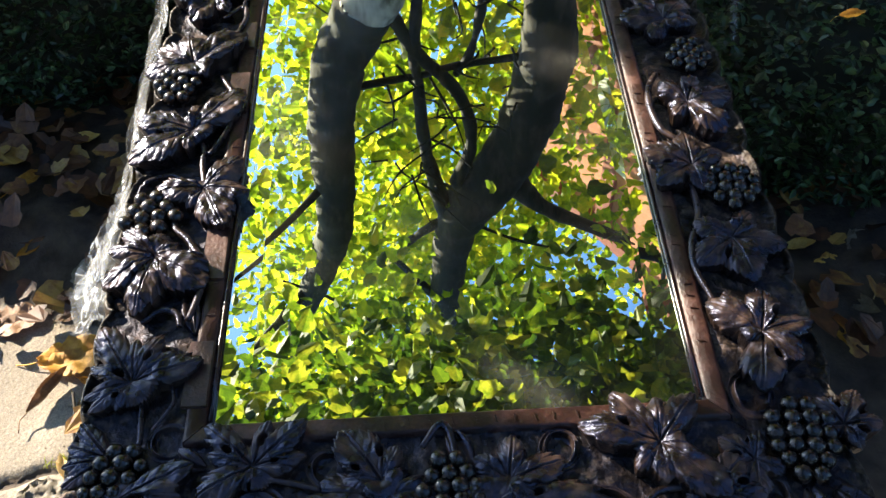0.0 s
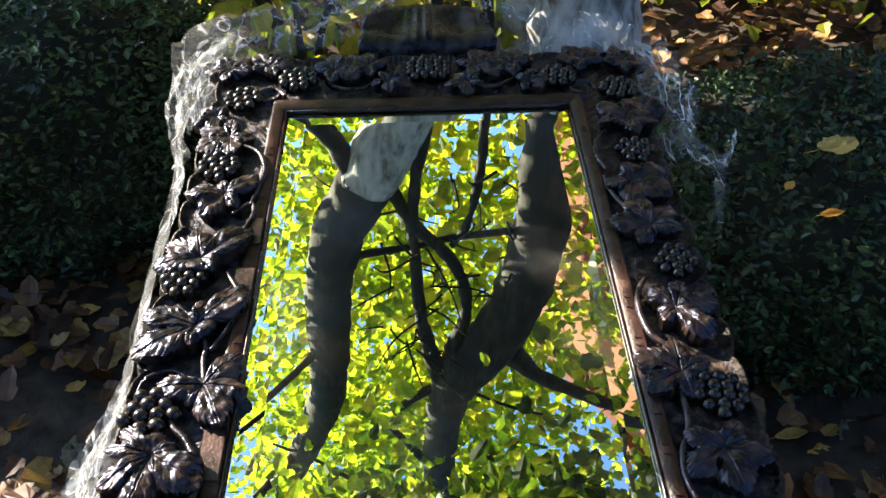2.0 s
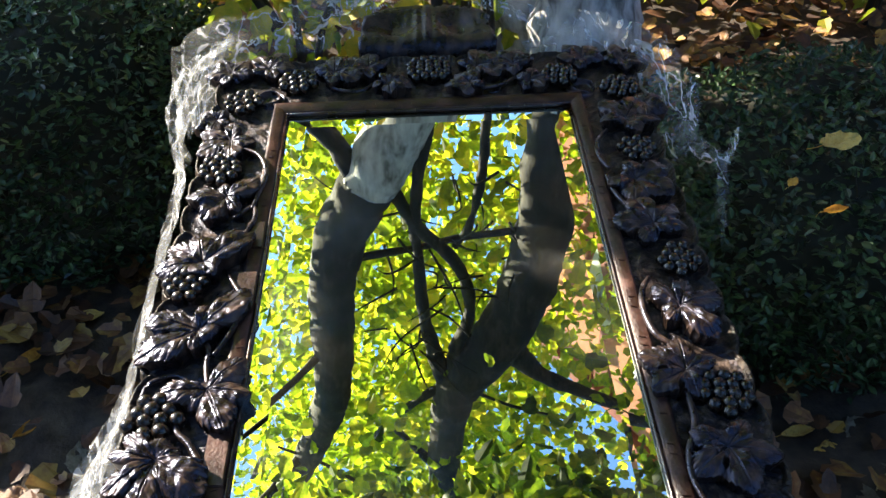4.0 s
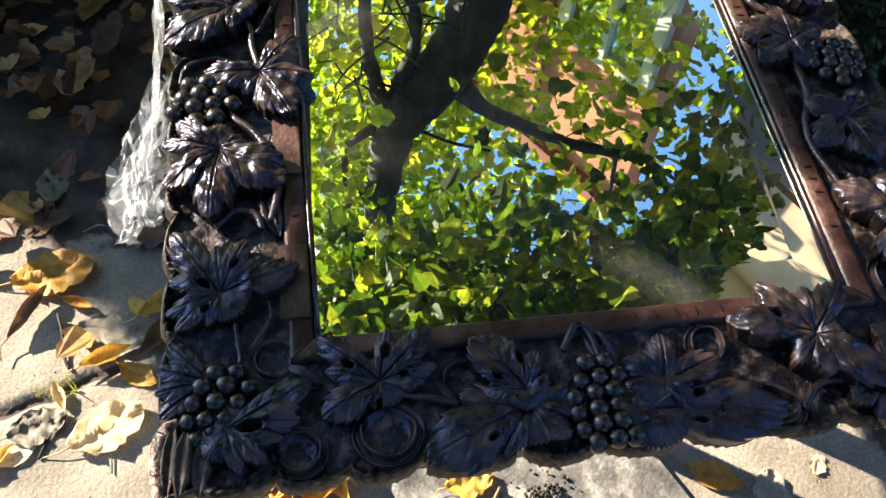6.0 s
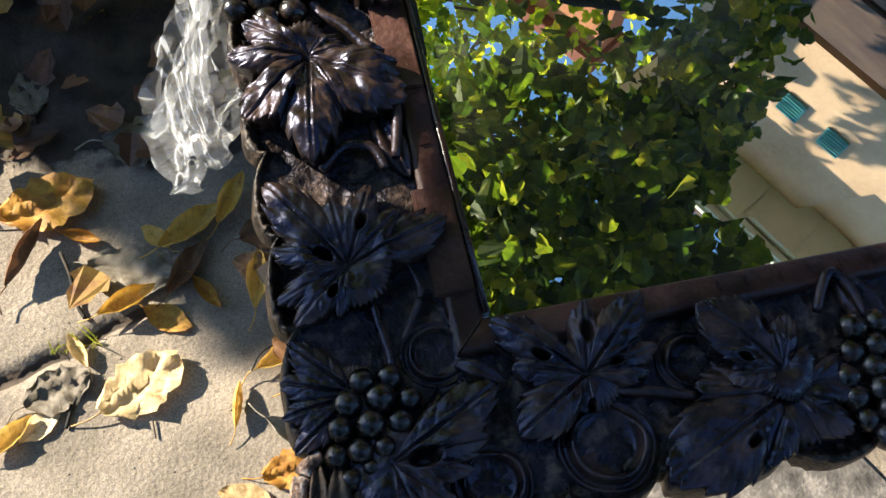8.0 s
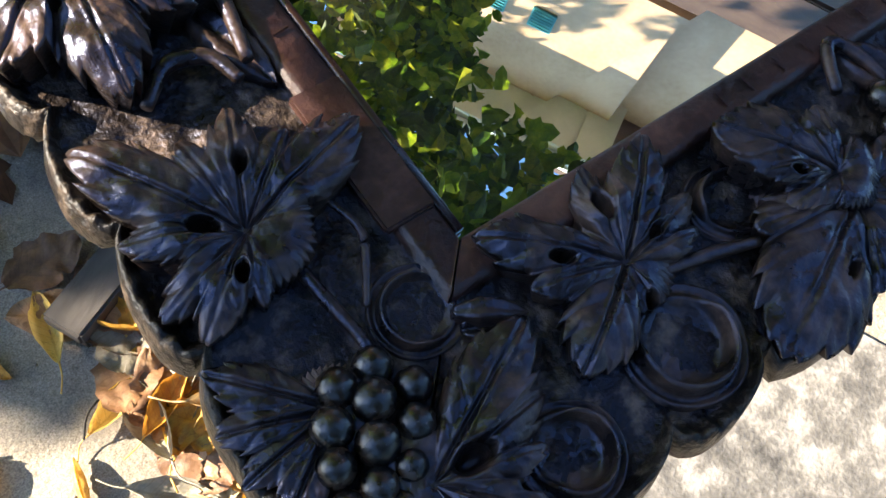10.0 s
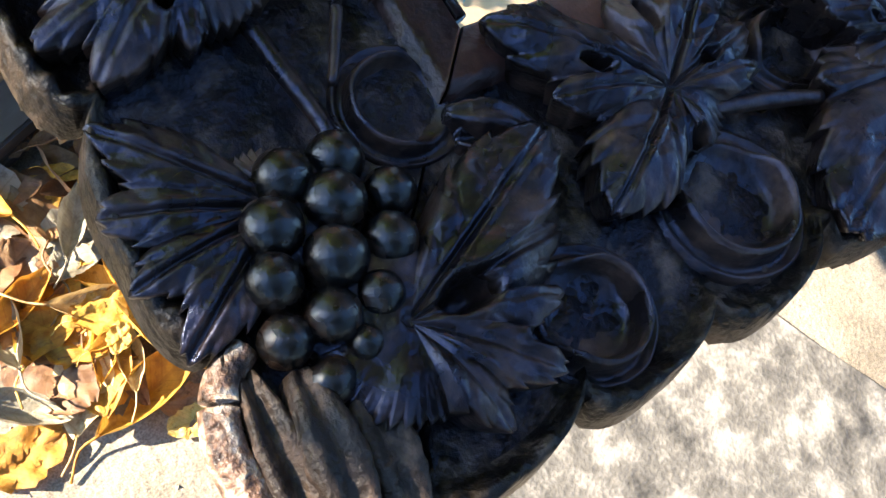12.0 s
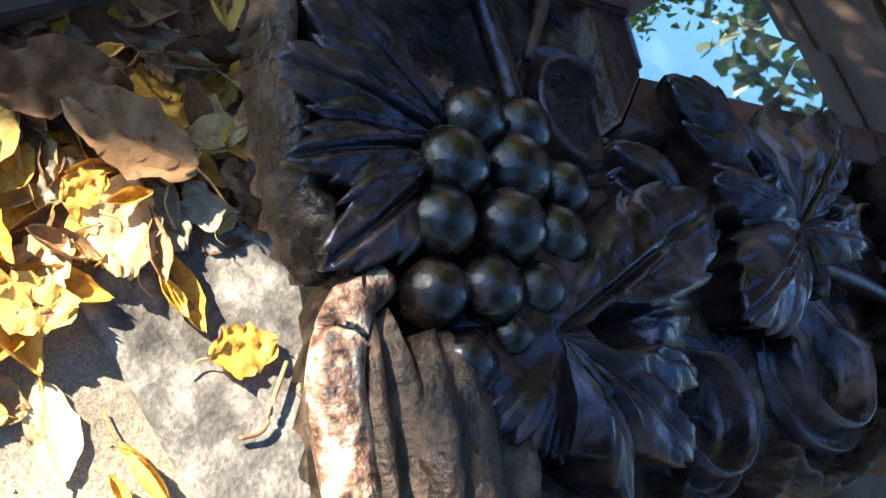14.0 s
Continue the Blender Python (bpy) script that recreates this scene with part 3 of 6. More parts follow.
def carved_leaf(x, y, ang, size, lobes=None, z=0.004, lift=0.020, seed=0, curl=0.0, name="vine_leaf", mat=None, label="", eyes=True, drilled=()):
    """A carved vine leaf: broad toothed blade with incised veins, faceted halves, drilled eyes between its lobes and undercut edges.
    lobes: rows of angle from the main one, length, half-width in degrees. drilled: deep holes as x, y, radius."""
    lobes = lobes or [(0, 1.0, 30), (62, 0.92, 30), (-62, 0.9, 30), (128, 0.68, 30), (-128, 0.7, 30)]
    na, nr = (360, 30) if x < 0.32 and y < 0.45 else (240, 22)
    per_tooth = na // 45
    rng = random.Random(seed)
    calm = min(1.0, 5 / len(lobes)) ** 1.5
    fold = {(i, s): calm * rng.uniform(-0.45, 0.30) for i in range(len(lobes)) for s in (0, 1)}
    rib = [max(0.15, min(1.0, (l[1] - 0.45) * 2.6)) for l in lobes]
    rise = {i: rng.uniform(-0.16, 0.12) for i in range(len(lobes))}
    verts, faces = [(0, 0, z + lift * 0.62)], []
    order = sorted(l[0] % 360 for l in lobes)
    holes = []
    for p, q in zip(order, order[1:] + [order[0] + 360]):
        if eyes and q - p < 85 and rng.random() < 0.55:
            w, r = radians((p + q) / 2 + rng.uniform(-5, 5)), size * rng.uniform(0.40, 0.56)
            holes.append((r * math.cos(w), r * math.sin(w), w, rng.uniform(0.0019, 0.0031)))
    holes += [(hx, hy, math.atan2(hy, hx), hr) for hx, hy, hr in drilled]
    outline = []
    for k in range(na):
        th = 360 * k / na - 180
        best, idx, off, dev = 0.34, 0, 1.0, 0.6
        for i, (la, ll, lw) in enumerate(lobes):
            dd = (th - la + 180) % 360 - 180
            d = dd / (lw * 1.42)
            rr = ll * (0.90 - 0.46 * abs(d) ** 2.2 + 0.10 * max(0.0, 1 - 3 * abs(d))) if abs(d) < 1.05 else 0.0
            if rr > best:
                best, idx, off, dev = rr, i, d, radians(dd)
        tooth = (k % per_tooth) / per_tooth
        tooth = tooth if off > 0 else 1 - tooth
        r = best * (1 + 0.06 * noise.noise((k * 0.07, seed * 3.7, 0)))
        bite = r * 0.17 * (0.5 - tooth) * min(1.0, 0.3 + abs(off) * 1.6) * (0.6 + 0.6 * noise.noise((k * 0.05, seed, 3)))
        outline.append((radians(th), r, idx, max(-1.0, min(1.0, off)), bite, dev))
    for j in range(1, nr + 1):
        q = j / nr
        for th, r, i, off, bite, dev in outline:
            rad = (r * q + bite * q ** 6) * size
            px, py = rad * math.cos(th), rad * math.sin(th)
            u = abs(off)
            along, aside = rad * math.cos(dev), rad * abs(math.sin(dev))
            h = 0.62 + 0.30 * math.sin(math.pi * min(1.0, q * 0.8)) + rise[i] * q
            h += fold[i, off > 0] * u * q + 0.14 * calm * (1 - (2 * u - 1) ** 2) * q
            h += 0.30 * noise.noise((px * 34, py * 34, seed * 1.7)) * q + 0.10 * noise.noise((px * 95, py * 95, seed))
            h -= (0.14 + curl) * q ** 4 + 0.10 * q * u ** 8
            zz = z + lift * max(h, 0.10)
            # the incised rib with a raised lip, and finer side veins
            zz += rib[i] * (0.0007 * math.exp(-((aside - 0.0020) / 0.0010) ** 2) - 0.0014 * math.exp(-(aside / 0.0008) ** 2))
            ph = ((along - 1.15 * aside) / 0.0125 + 0.3 * (off > 0)) % 1.0 - 0.5
            zz -= 0.0008 * math.exp(-(ph * 9.5) ** 2) * min(1.0, aside / 0.003)
            for hx, hy, w, hr in holes:
                ex, ey = px - hx, py - hy
                if ex * ex + ey * ey < 0.0003:
                    a, b = ex * math.cos(w) + ey * math.sin(w), -ex * math.sin(w) + ey * math.cos(w)
                    m = math.hypot(a / 1.7, b) / hr
                    zz = zz * (1 - math.exp(-m ** 4)) + (z - 0.001) * math.exp(-m ** 4) + 0.0012 * math.exp(-((m - 1.5) / 0.35) ** 2)
            verts.append((px, py, zz + 0.0004 * noise.noise((px * 190, py * 190, seed))))
    top = verts[1 + (nr - 1) * na:]
    for (th, r, i, off, bite, dev), v in zip(outline, top):
        verts.append((v[0] * 0.99, v[1] * 0.99, v[2] - 0.0022))
    for th, r, i, off, bite, dev in outline:
        verts.append(((r + bite) * size * 0.88 * math.cos(th), (r + bite) * size * 0.88 * math.sin(th), z - 0.006))
    for k in range(na):
        k2 = (k + 1) % na
        faces.append((0, 1 + k, 1 + k2))
        for j in range(nr + 1):
            a = 1 + j * na
            faces.append((a + k, a + na + k, a + na + k2, a + k2))
    ob = mesh_object(name, verts, faces, mat or M_WOOD, mirror, True, label)
    ob.location, ob.rotation_euler = (x, y, 0), (0, 0, radians(ang))
    return ob


def vine_leaf(x, y, tips, seed, lift=0.02, z=0.004, curl=0.0, mat=None, drilled=(), eyes=True):
    """A carved leaf given by its lobes' headings in degrees and lengths in metres."""
    size = max(t[1] for t in tips)
    lobes = []
    for i, (a, ln) in enumerate(tips):
        gap = min(abs((a - b[0] + 180) % 360 - 180) for j, b in enumerate(tips) if j != i)
        lobes.append((a, ln / size, max(17.0, min(34.0, gap * 0.52))))
    return carved_leaf(x, y, 0, size, lobes, z, lift, seed, curl, mat=mat, eyes=eyes and not drilled, drilled=drilled)


def grape_mesh():
    bm = bmesh.new()
    bmesh.ops.create_uvsphere(bm, u_segments=24, v_segments=16, radius=1)
    for v in bm.verts:
        v.co *= 1 + 0.02 * noise.noise(v.co * 1.7)
    me = bpy.data.meshes.new("grape")
    bm.to_mesh(me)
    bm.free()
    me.materials.append(M_GRAPE)
    me.polygons.foreach_set("use_smooth", [True] * len(me.polygons))
    return me


GRAPE = grape_mesh()


def grape_cluster(x, y, ang, rows, r=0.0088, seed=0, z=0.010):
    """Rows of berries narrowing to a tip, heaped in the middle; each berry is a piece of the cluster."""
    ob = new("grape_cluster")
    ob.parent, ob.location, ob.rotation_euler, ob.empty_display_size = mirror, (x, y, 0), (0, 0, radians(ang)), 0.02
    rng = random.Random(seed)
    n = len(rows)
    for i, c in enumerate(rows):
        for k in range(c):
            px = (k - (c - 1) / 2) * r * 1.86 + rng.uniform(-0.1, 0.1) * r
            py = ((n - 1) / 2 - i) * r * 1.55 + rng.uniform(-0.1, 0.1) * r
            edge = abs(k - (c - 1) / 2) / max(1.0, c / 2)
            b = new("grape", GRAPE)
            s = r * rng.uniform(0.92, 1.08)
            b.parent, b.location, b.scale = ob, (px, py, z + r * (0.9 - 0.7 * edge ** 1.5 - 0.35 * (i / n))), (s, s, s)
            b.rotation_euler = (rng.uniform(0, 6), rng.uniform(0, 6), 0)
    return ob


def stem(points, r=0.0035, z=0.010, name="stem", mat=None):
    n = len(points)
    pts = [(p[0], p[1], z + (p[2] if len(p) > 2 else 0), r * (0.55 + 0.45 * math.sin(math.pi * (i + 0.7) / (n + 0.4)))) for i, p in enumerate(points)]
    v, f = tube(pts, 8, 0.08, 8)
    return mesh_object(name, v, f, mat or M_WOOD, mirror, True)


def bowl(x, y, ang, rx, ry, open_=300, name="scroll", rise=0.011):
    """A hollow with a rolled rim that thickens round the bend and runs out at its open side, like a spoon."""
    seg = 56
    # radius share and height: floor, inner slope, rolled rim, trough, outer lip
    prof = [(0.15, 0.05), (0.3, 0.05), (0.45, 0.07), (0.6, 0.10), (0.72, 0.15), (0.79, 0.32), (0.84, 0.75), (0.88, 0.98), (0.92, 1.0), (0.96, 0.80), (0.995, 0.38), (1.04, 0.20), (1.12, 0.20), (1.18, 0.42), (1.23, 0.40), (1.28, -0.4)]
    v, f = [(0, 0, rise * 0.1)], []
    for q, h in prof:
        for k in range(seg):
            w = 2 * math.pi * k / seg
            wd = (w + math.pi) % (2 * math.pi) - math.pi
            shut = max(0.0, min(1.0, (radians(open_ / 2) - abs(wd)) / 0.5))
            grow = 1 + 0.04 * noise.noise((math.cos(w) * 1.3, math.sin(w) * 1.3, x * 40))
            hh = h if q < 0.72 else (0.24 + (h - 0.24) * (0.25 + 0.75 * shut)) if q < 1.25 else h
            rough = 0.0010 * noise.noise((q * rx * 330 * math.cos(w), q * rx * 330 * math.sin(w), y * 50)) if q < 0.75 else 0.0004 * noise.noise((q * 9, w * 6, x * 30))
            v.append((rx * q * grow * math.cos(w), ry * q * grow * math.sin(w), rise * hh + rough))
    for k in range(seg):
        f.append((0, 1 + k, 1 + (k + 1) % seg))
        for j in range(len(prof) - 1):
            a = 1 + j * seg
            f.append((a + k, a + seg + k, a + seg + (k + 1) % seg, a + (k + 1) % seg))
    ob = mesh_object(name, v, f, M_WOOD, mirror)
    ob.location, ob.rotation_euler = (x, y, 0), (0, 0, radians(ang))
    return ob


def petal(x, y, ang, length, width, lift=0.016, name="acanthus_lobe", mat=None, fold=0.5, z=0.0):
    """One plain pointed lobe, hollowed along the middle, with blunt edges."""
    na, nw = 18, 11
    v, f = [], []
    for i in range(na + 1):
        u = i / na
        wd = width * (math.sin(math.pi * min(1, u * 0.92 + 0.08)) ** 0.7)
        for k in range(nw):
            s = k / (nw - 1) * 2 - 1
            h = lift * (0.35 + 0.65 * math.sin(math.pi * min(1, 0.15 + u * 0.8))) * (1 - fold * (1 - abs(s)) ** 1.5) * (1 - abs(s) ** 6 * 0.6)
            v.append((u * length, s * wd / 2 * (1 + 0.05 * math.sin(i * 2.4)), z + h + 0.0008 * noise.noise((u * 9, s * 6, x * 90))))
    for i in range(na):
        for k in range(nw - 1):
            f.append((i * nw + k, i * nw + k + 1, (i + 1) * nw + k + 1, (i + 1) * nw + k)[::-1])
    top = len(v)
    ring = [k for k in range(nw)] + [i * nw + nw - 1 for i in range(1, na + 1)] + [na * nw + k for k in range(nw - 2, -1, -1)] + [i * nw for i in range(na - 1, 0, -1)]
    for q in ring:
        p = v[q]
        v.append((p[0] * 0.99, p[1] * 0.92, z - 0.008))
    m = len(ring)
    for i in range(m):
        f.append((ring[i], ring[(i + 1) % m], top + (i + 1) % m, top + i))
    ob = mesh_object(name, v, f, mat or M_WOOD, mirror)
    ob.location, ob.rotation_euler = (x, y, 0), (0, 0, radians(ang))
    return ob


# carving of the sunlit side, from its foot upwards
vine_leaf(-0.0838, 0.0410, [(17, 0.074), (40, 0.054), (66, 0.059), (93, 0.051), (122, 0.080), (154, 0.051), (-162, 0.049), (-139, 0.050), (-108, 0.035)], 6, 0.019, drilled=((-0.0137, 0.0096, 0.0032), (0.0136, 0.0273, 0.0028), (-0.0115, -0.0167, 0.0022)))
vine_leaf(-0.083, 0.199, [(168, 0.058), (138, 0.056), (-137, 0.070), (-97, 0.082), (-36, 0.074), (45, 0.03)], 5, 0.028)
carved_leaf(-0.042, 0.300, -65, 0.068, [(0, 1.0, 30), (55, 0.8, 28), (118, 0.95, 24), (-110, 0.85, 28), (-58, 0.5, 24)], seed=4, lift=0.024)
carved_leaf(-0.068, 0.398, 162, 0.074, [(0, 1.02, 26), (52, 1.15, 26), (105, 0.5, 22), (-85, 0.6, 24), (-112, 1.25, 22)], seed=3, lift=0.025)
carved_leaf(-0.083, 0.527, 42, 0.078, [(0, 1.12, 22), (60, 0.85, 28), (105, 0.8, 28), (150, 0.85, 24), (-95, 0.45, 26)], seed=2, lift=0.024)
carved_leaf(-0.070, 0.672, 178, 0.062, [(0, 1.0, 30), (62, 0.95, 28), (-140, 1.0, 24), (125, 0.6, 28), (-75, 0.55, 26)], seed=1, lift=0.024)
carved_leaf(-0.085, 0.825, -143, 0.062, seed=11, lift=0.020)
grape_cluster(-0.090, 0.744, 10, [3, 4, 4, 3, 1], 0.0088, 1)
grape_cluster(-0.101, 0.487, 5, [3, 4, 3, 2], 0.0088, 2)
grape_cluster(-0.100, 0.264, 8, [2, 3, 4, 2], 0.0098, 3, z=0.012)
stem([(-0.071, 0.81), (-0.035, 0.785), (-0.018, 0.735), (-0.024, 0.69), (-0.030, 0.648)], 0.0042, 0.013)
stem([(-0.055, 0.63), (-0.030, 0.655), (-0.024, 0.625), (-0.040, 0.58), (-0.065, 0.555)], 0.0038, 0.012)
stem([(-0.045, 0.505), (-0.026, 0.47), (-0.022, 0.44), (-0.028, 0.40), (-0.045, 0.36)], 0.0042, 0.012)
stem([(-0.068, 0.40), (-0.052, 0.37), (-0.05, 0.34), (-0.042, 0.30)], 0.0036, 0.014)
stem([(-0.072, 0.275), (-0.070, 0.245), (-0.052, 0.225), (-0.034, 0.19), (-0.030, 0.155), (-0.038, 0.115)], 0.0046, 0.013)
stem([(-0.088, 0.115), (-0.070, 0.13), (-0.052, 0.125), (-0.046, 0.108)], 0.004, 0.012)
stem([(-0.125, 0.30), (-0.118, 0.325), (-0.09, 0.335), (-0.07, 0.325)], 0.003, 0.006)
stem([(-0.080, 0.040), (-0.074, 0.028), (-0.0705, -0.001), (-0.068, -0.022), (-0.071, -0.032)], 0.0034, 0.008)
stem([(-0.0585, -0.0105), (-0.049, 0.004), (-0.0414, 0.018), (-0.0425, 0.030), (-0.047, 0.042)], 0.0022, 0.008)
petal(-0.045, 0.155, -75, 0.055, 0.022, 0.014, "leaf_lobe")

# the corner with its bunch of grapes
def bunch(places, z=0.0135):
    """A bunch whose berries are laid one by one, as x, y, radius."""
    ob = new("grape_cluster")
    cx, cy = sum(p[0] for p in places) / len(places), sum(p[1] for p in places) / len(places)
    ob.parent, ob.location, ob.empty_display_size = mirror, (cx, cy, 0), 0.02
    rg = random.Random(8)
    for px, py, r in places:
        b = new("grape", GRAPE)
        far = math.hypot(px - cx, py - cy) / 0.03
        b.parent, b.location, b.scale = ob, (px - cx, py - cy, z - 0.004 * far ** 2), (r * rg.uniform(0.97, 1.05), r, r * rg.uniform(0.95, 1.05))
        b.rotation_euler = (rg.uniform(-0.4, 0.4), rg.uniform(-0.4, 0.4), rg.uniform(0, 6))


bunch([(-0.0714, -0.0333, 0.0088), (-0.0886, -0.0331, 0.0089), (-0.0621, -0.0488, 0.0080), (-0.0795, -0.0455, 0.0097), (-0.0988, -0.0455, 0.0091), (-0.0707, -0.0619, 0.0082),
       (-0.0877, -0.0603, 0.0092), (-0.1060, -0.0593, 0.0084), (-0.0819, -0.0745, 0.0070), (-0.0964, -0.0738, 0.0080), (-0.1103, -0.0740, 0.0074), (-0.1045, -0.0886, 0.0072), (-0.0917, -0.0842, 0.0056)])
bowl(-0.0405, -0.0225, 155, 0.0175, 0.0175, 250, rise=0.009)
vine_leaf(-0.093, -0.040, [(131, 0.053), (159, 0.0485), (-173, 0.046), (-146, 0.0485)], 21, 0.0105, eyes=False)
stem([(-0.119, -0.070), (-0.1285, -0.0755), (-0.1345, -0.088), (-0.1355, -0.101), (-0.1345, -0.120), (-0.131, -0.137)], 0.0058, 0.006, "worn_edge", M_WORN)
petal(-0.1225, -0.076, -95, 0.060, 0.015, 0.015, mat=M_DULL, fold=0.45)
petal(-0.111, -0.082, -97, 0.054, 0.018, 0.020, mat=M_DULL, fold=0.25)
petal(-0.098, -0.090, -96, 0.046, 0.018, 0.016, mat=M_DULL, fold=0.35)
vine_leaf(-0.0795, -0.0848, [(25, 0.080), (4, 0.060), (-17, 0.046), (-47, 0.046), (-76, 0.040)], 22, 0.017, drilled=((0.0185, -0.0012, 0.0046), (0.030, -0.022, 0.0022)))
petal(-0.0295, -0.0315, -32, 0.034, 0.013, 0.013, "leaf_lobe", fold=0.1)
petal(-0.030, -0.040, -24, 0.030, 0.016, 0.011, "leaf_lobe", fold=0.6)

# carving of the bottom rail, from that corner on
vine_leaf(0.0460, -0.0565, [(137, 0.068), (164, 0.047), (-150, 0.058), (-88, 0.024), (-10, 0.039), (10, 0.050), (42, 0.066), (76, 0.049)], 7, 0.018, drilled=((0.008, 0.027, 0.0036), (-0.025, 0.0165, 0.0028), (0.021, 0.004, 0.0021), (-0.002, -0.020, 0.0018)))
stem([(0.06, -0.068), (0.085, -0.074), (0.11, -0.082)], 0.0035, 0.010)
bowl(-0.0235, -0.1065, -48, 0.0195, 0.0185, 250, rise=0.013)
bowl(0.0490, -0.0985, -95, 0.0235, 0.0245, 260, rise=0.013)
carved_leaf(0.167, -0.078, 125, 0.062, [(0, 1.05, 30), (55, 0.6, 26), (-60, 0.6, 26), (180, 0.3, 30)], seed=8, lift=0.020)
carved_leaf(0.166, -0.092, -158, 0.098, [(0, 1.0, 24), (35, 0.5, 22), (-38, 0.6, 22), (110, 0.45, 26), (160, 0.55, 24)], seed=9, lift=0.018)
bowl(0.118, -0.060, 60, 0.017, 0.020, 260)
grape_cluster(0.231, -0.095, 4, [2, 3, 4, 4, 4, 3], 0.0088, 5, z=0.011)
stem([(0.205, -0.045), (0.222, -0.022), (0.232, -0.03), (0.236, -0.055)], 0.004, 0.012)
petal(0.232, -0.024, -65, 0.045, 0.026, 0.013, "leaf_lobe", fold=0.7)
carved_leaf(0.284, -0.086, 20, 0.056, [(0, 1.05, 24), (60, 0.85, 26), (-70, 0.6, 24), (120, 0.7, 26)], seed=10, lift=0.020)
carved_leaf(0.268, -0.106, -8, 0.10, [(0, 1.2, 20), (38, 0.5, 22), (-38, 0.35, 22), (150, 0.32, 26)], seed=12, lift=0.018)
bowl(0.375, -0.112, -20, 0.025, 0.018, 280)
bowl(0.336, -0.050, 80, 0.018, 0.016, 270)
carved_leaf(0.429, -0.056, 163, 0.078, [(0, 0.98, 20), (-36, 0.85, 20), (-78, 0.62, 22), (-112, 0.85, 20), (62, 0.5, 22), (150, 1.0, 24), (105, 0.55, 26)], seed=13, lift=0.027)
carved_leaf(0.470, -0.103, -20, 0.05, seed=14, lift=0.017)
stem([(0.40, -0.12), (0.42, -0.1), (0.45, -0.098), (0.465, -0.11)], 0.004, 0.010)
grape_cluster(0.565, -0.058, -5, [2, 4, 4, 4, 3, 2], 0.0090, 6, z=0.011)
carved_leaf(0.607, -0.045, 60, 0.040, seed=15, lift=0.018)
carved_leaf(0.515, -0.075, 200, 0.042, seed=16, lift=0.015)
petal(0.585, -0.104, -50, 0.055, 0.026, 0.018)
petal(0.560, -0.102, -85, 0.038, 0.024, 0.016)
bowl(0.520, -0.110, -90, 0.026, 0.020, 290)

# carving of the shaded side
carved_leaf(0.555, 0.060, -52, 0.066, [(0, 0.75, 26), (62, 0.85, 26), (128, 0.85, 26), (190, 0.95, 24), (-52, 1.08, 26)], seed=17, lift=0.026)
carved_leaf(0.556, 0.188, -80, 0.064, seed=18, lift=0.020)
carved_leaf(0.552, 0.405, -60, 0.066, [(0, 1.05, 24), (75, 0.95, 26), (130, 0.8, 26), (185, 0.75, 26), (-70, 0.55, 26)], seed=19, lift=0.026)
carved_leaf(0.535, 0.300, 150, 0.060, seed=20, lift=0.020)
carved_leaf(0.555, 0.575, 110, 0.066, seed=23, lift=0.021)
carved_leaf(0.548, 0.680, -40, 0.066, seed=24, lift=0.020)
carved_leaf(0.565, 0.845, 60, 0.066, seed=25, lift=0.020)
grape_cluster(0.575, 0.262, -6, [3, 4, 4, 3, 1], 0.0088, 7)
grape_cluster(0.574, 0.498, -6, [2, 3, 4, 3, 1], 0.0084, 8)
grape_cluster(0.568, 0.760, -6, [3, 4, 3, 2], 0.0088, 9)
stem([(0.518, 0.30), (0.528, 0.27), (0.528, 0.225), (0.512, 0.185), (0.508, 0.15), (0.518, 0.105)], 0.0044, 0.013)
stem([(0.525, 0.468), (0.512, 0.445), (0.506, 0.41), (0.512, 0.366), (0.53, 0.345)], 0.0046, 0.013)
stem([(0.508, 0.70), (0.512, 0.66), (0.528, 0.62), (0.55, 0.60)], 0.004, 0.012)
stem([(0.53, 0.82), (0.51, 0.79), (0.505, 0.75), (0.515, 0.715)], 0.004, 0.012)
stem([(0.53, 0.115), (0.545, 0.098), (0.565, 0.105), (0.566, 0.118)], 0.0034, 0.014)
bowl(0.532, -0.002, 100, 0.022, 0.018, 260)

# carving of the top rail and its corners
grape_cluster(-0.079, 0.940, 20, [3, 4, 4, 2], 0.0088, 10)
grape_cluster(0.012, 1.000, 10, [3, 4, 4, 2], 0.0092, 11)
grape_cluster(0.244, 1.030, 0, [4, 5, 5, 5, 4], 0.0086, 12)
grape_cluster(0.474, 0.992, -10, [3, 4, 4, 2], 0.0088, 13)
grape_cluster(0.573, 0.945, -20, [3, 4, 4, 2], 0.0088, 14)
bowl(-0.038, 0.962, 45, 0.022, 0.022, 330)
bowl(0.512, 0.964, 135, 0.022, 0.022, 330)
for lx, ly, la, lsz, lsd in ((-0.110, 1.035, 120, 0.055, 31), (-0.045, 1.045, 60, 0.055, 32), (0.075, 1.025, 30, 0.06, 33), (0.135, 1.04, 150, 0.055, 34),
                             (0.170, 0.985, -20, 0.045, 35), (0.330, 1.03, 20, 0.06, 36), (0.395, 1.035, 140, 0.058, 37), (0.315, 0.975, 190, 0.045, 38),
                             (0.525, 1.045, 120, 0.055, 39), (0.595, 1.035, 40, 0.052, 40), (0.420, 0.975, 10, 0.04, 41), (-0.115, 0.885, 200, 0.045, 42), (0.60, 0.885, -30, 0.045, 43)):
    carved_leaf(lx, ly, la, lsz, seed=lsd, lift=0.020)
stem([(0.07, 0.985), (0.10, 0.97), (0.13, 0.975), (0.15, 1.0)], 0.004, 0.010)
stem([(0.28, 0.985), (0.33, 0.965), (0.37, 0.975), (0.40, 1.0)], 0.004, 0.010)
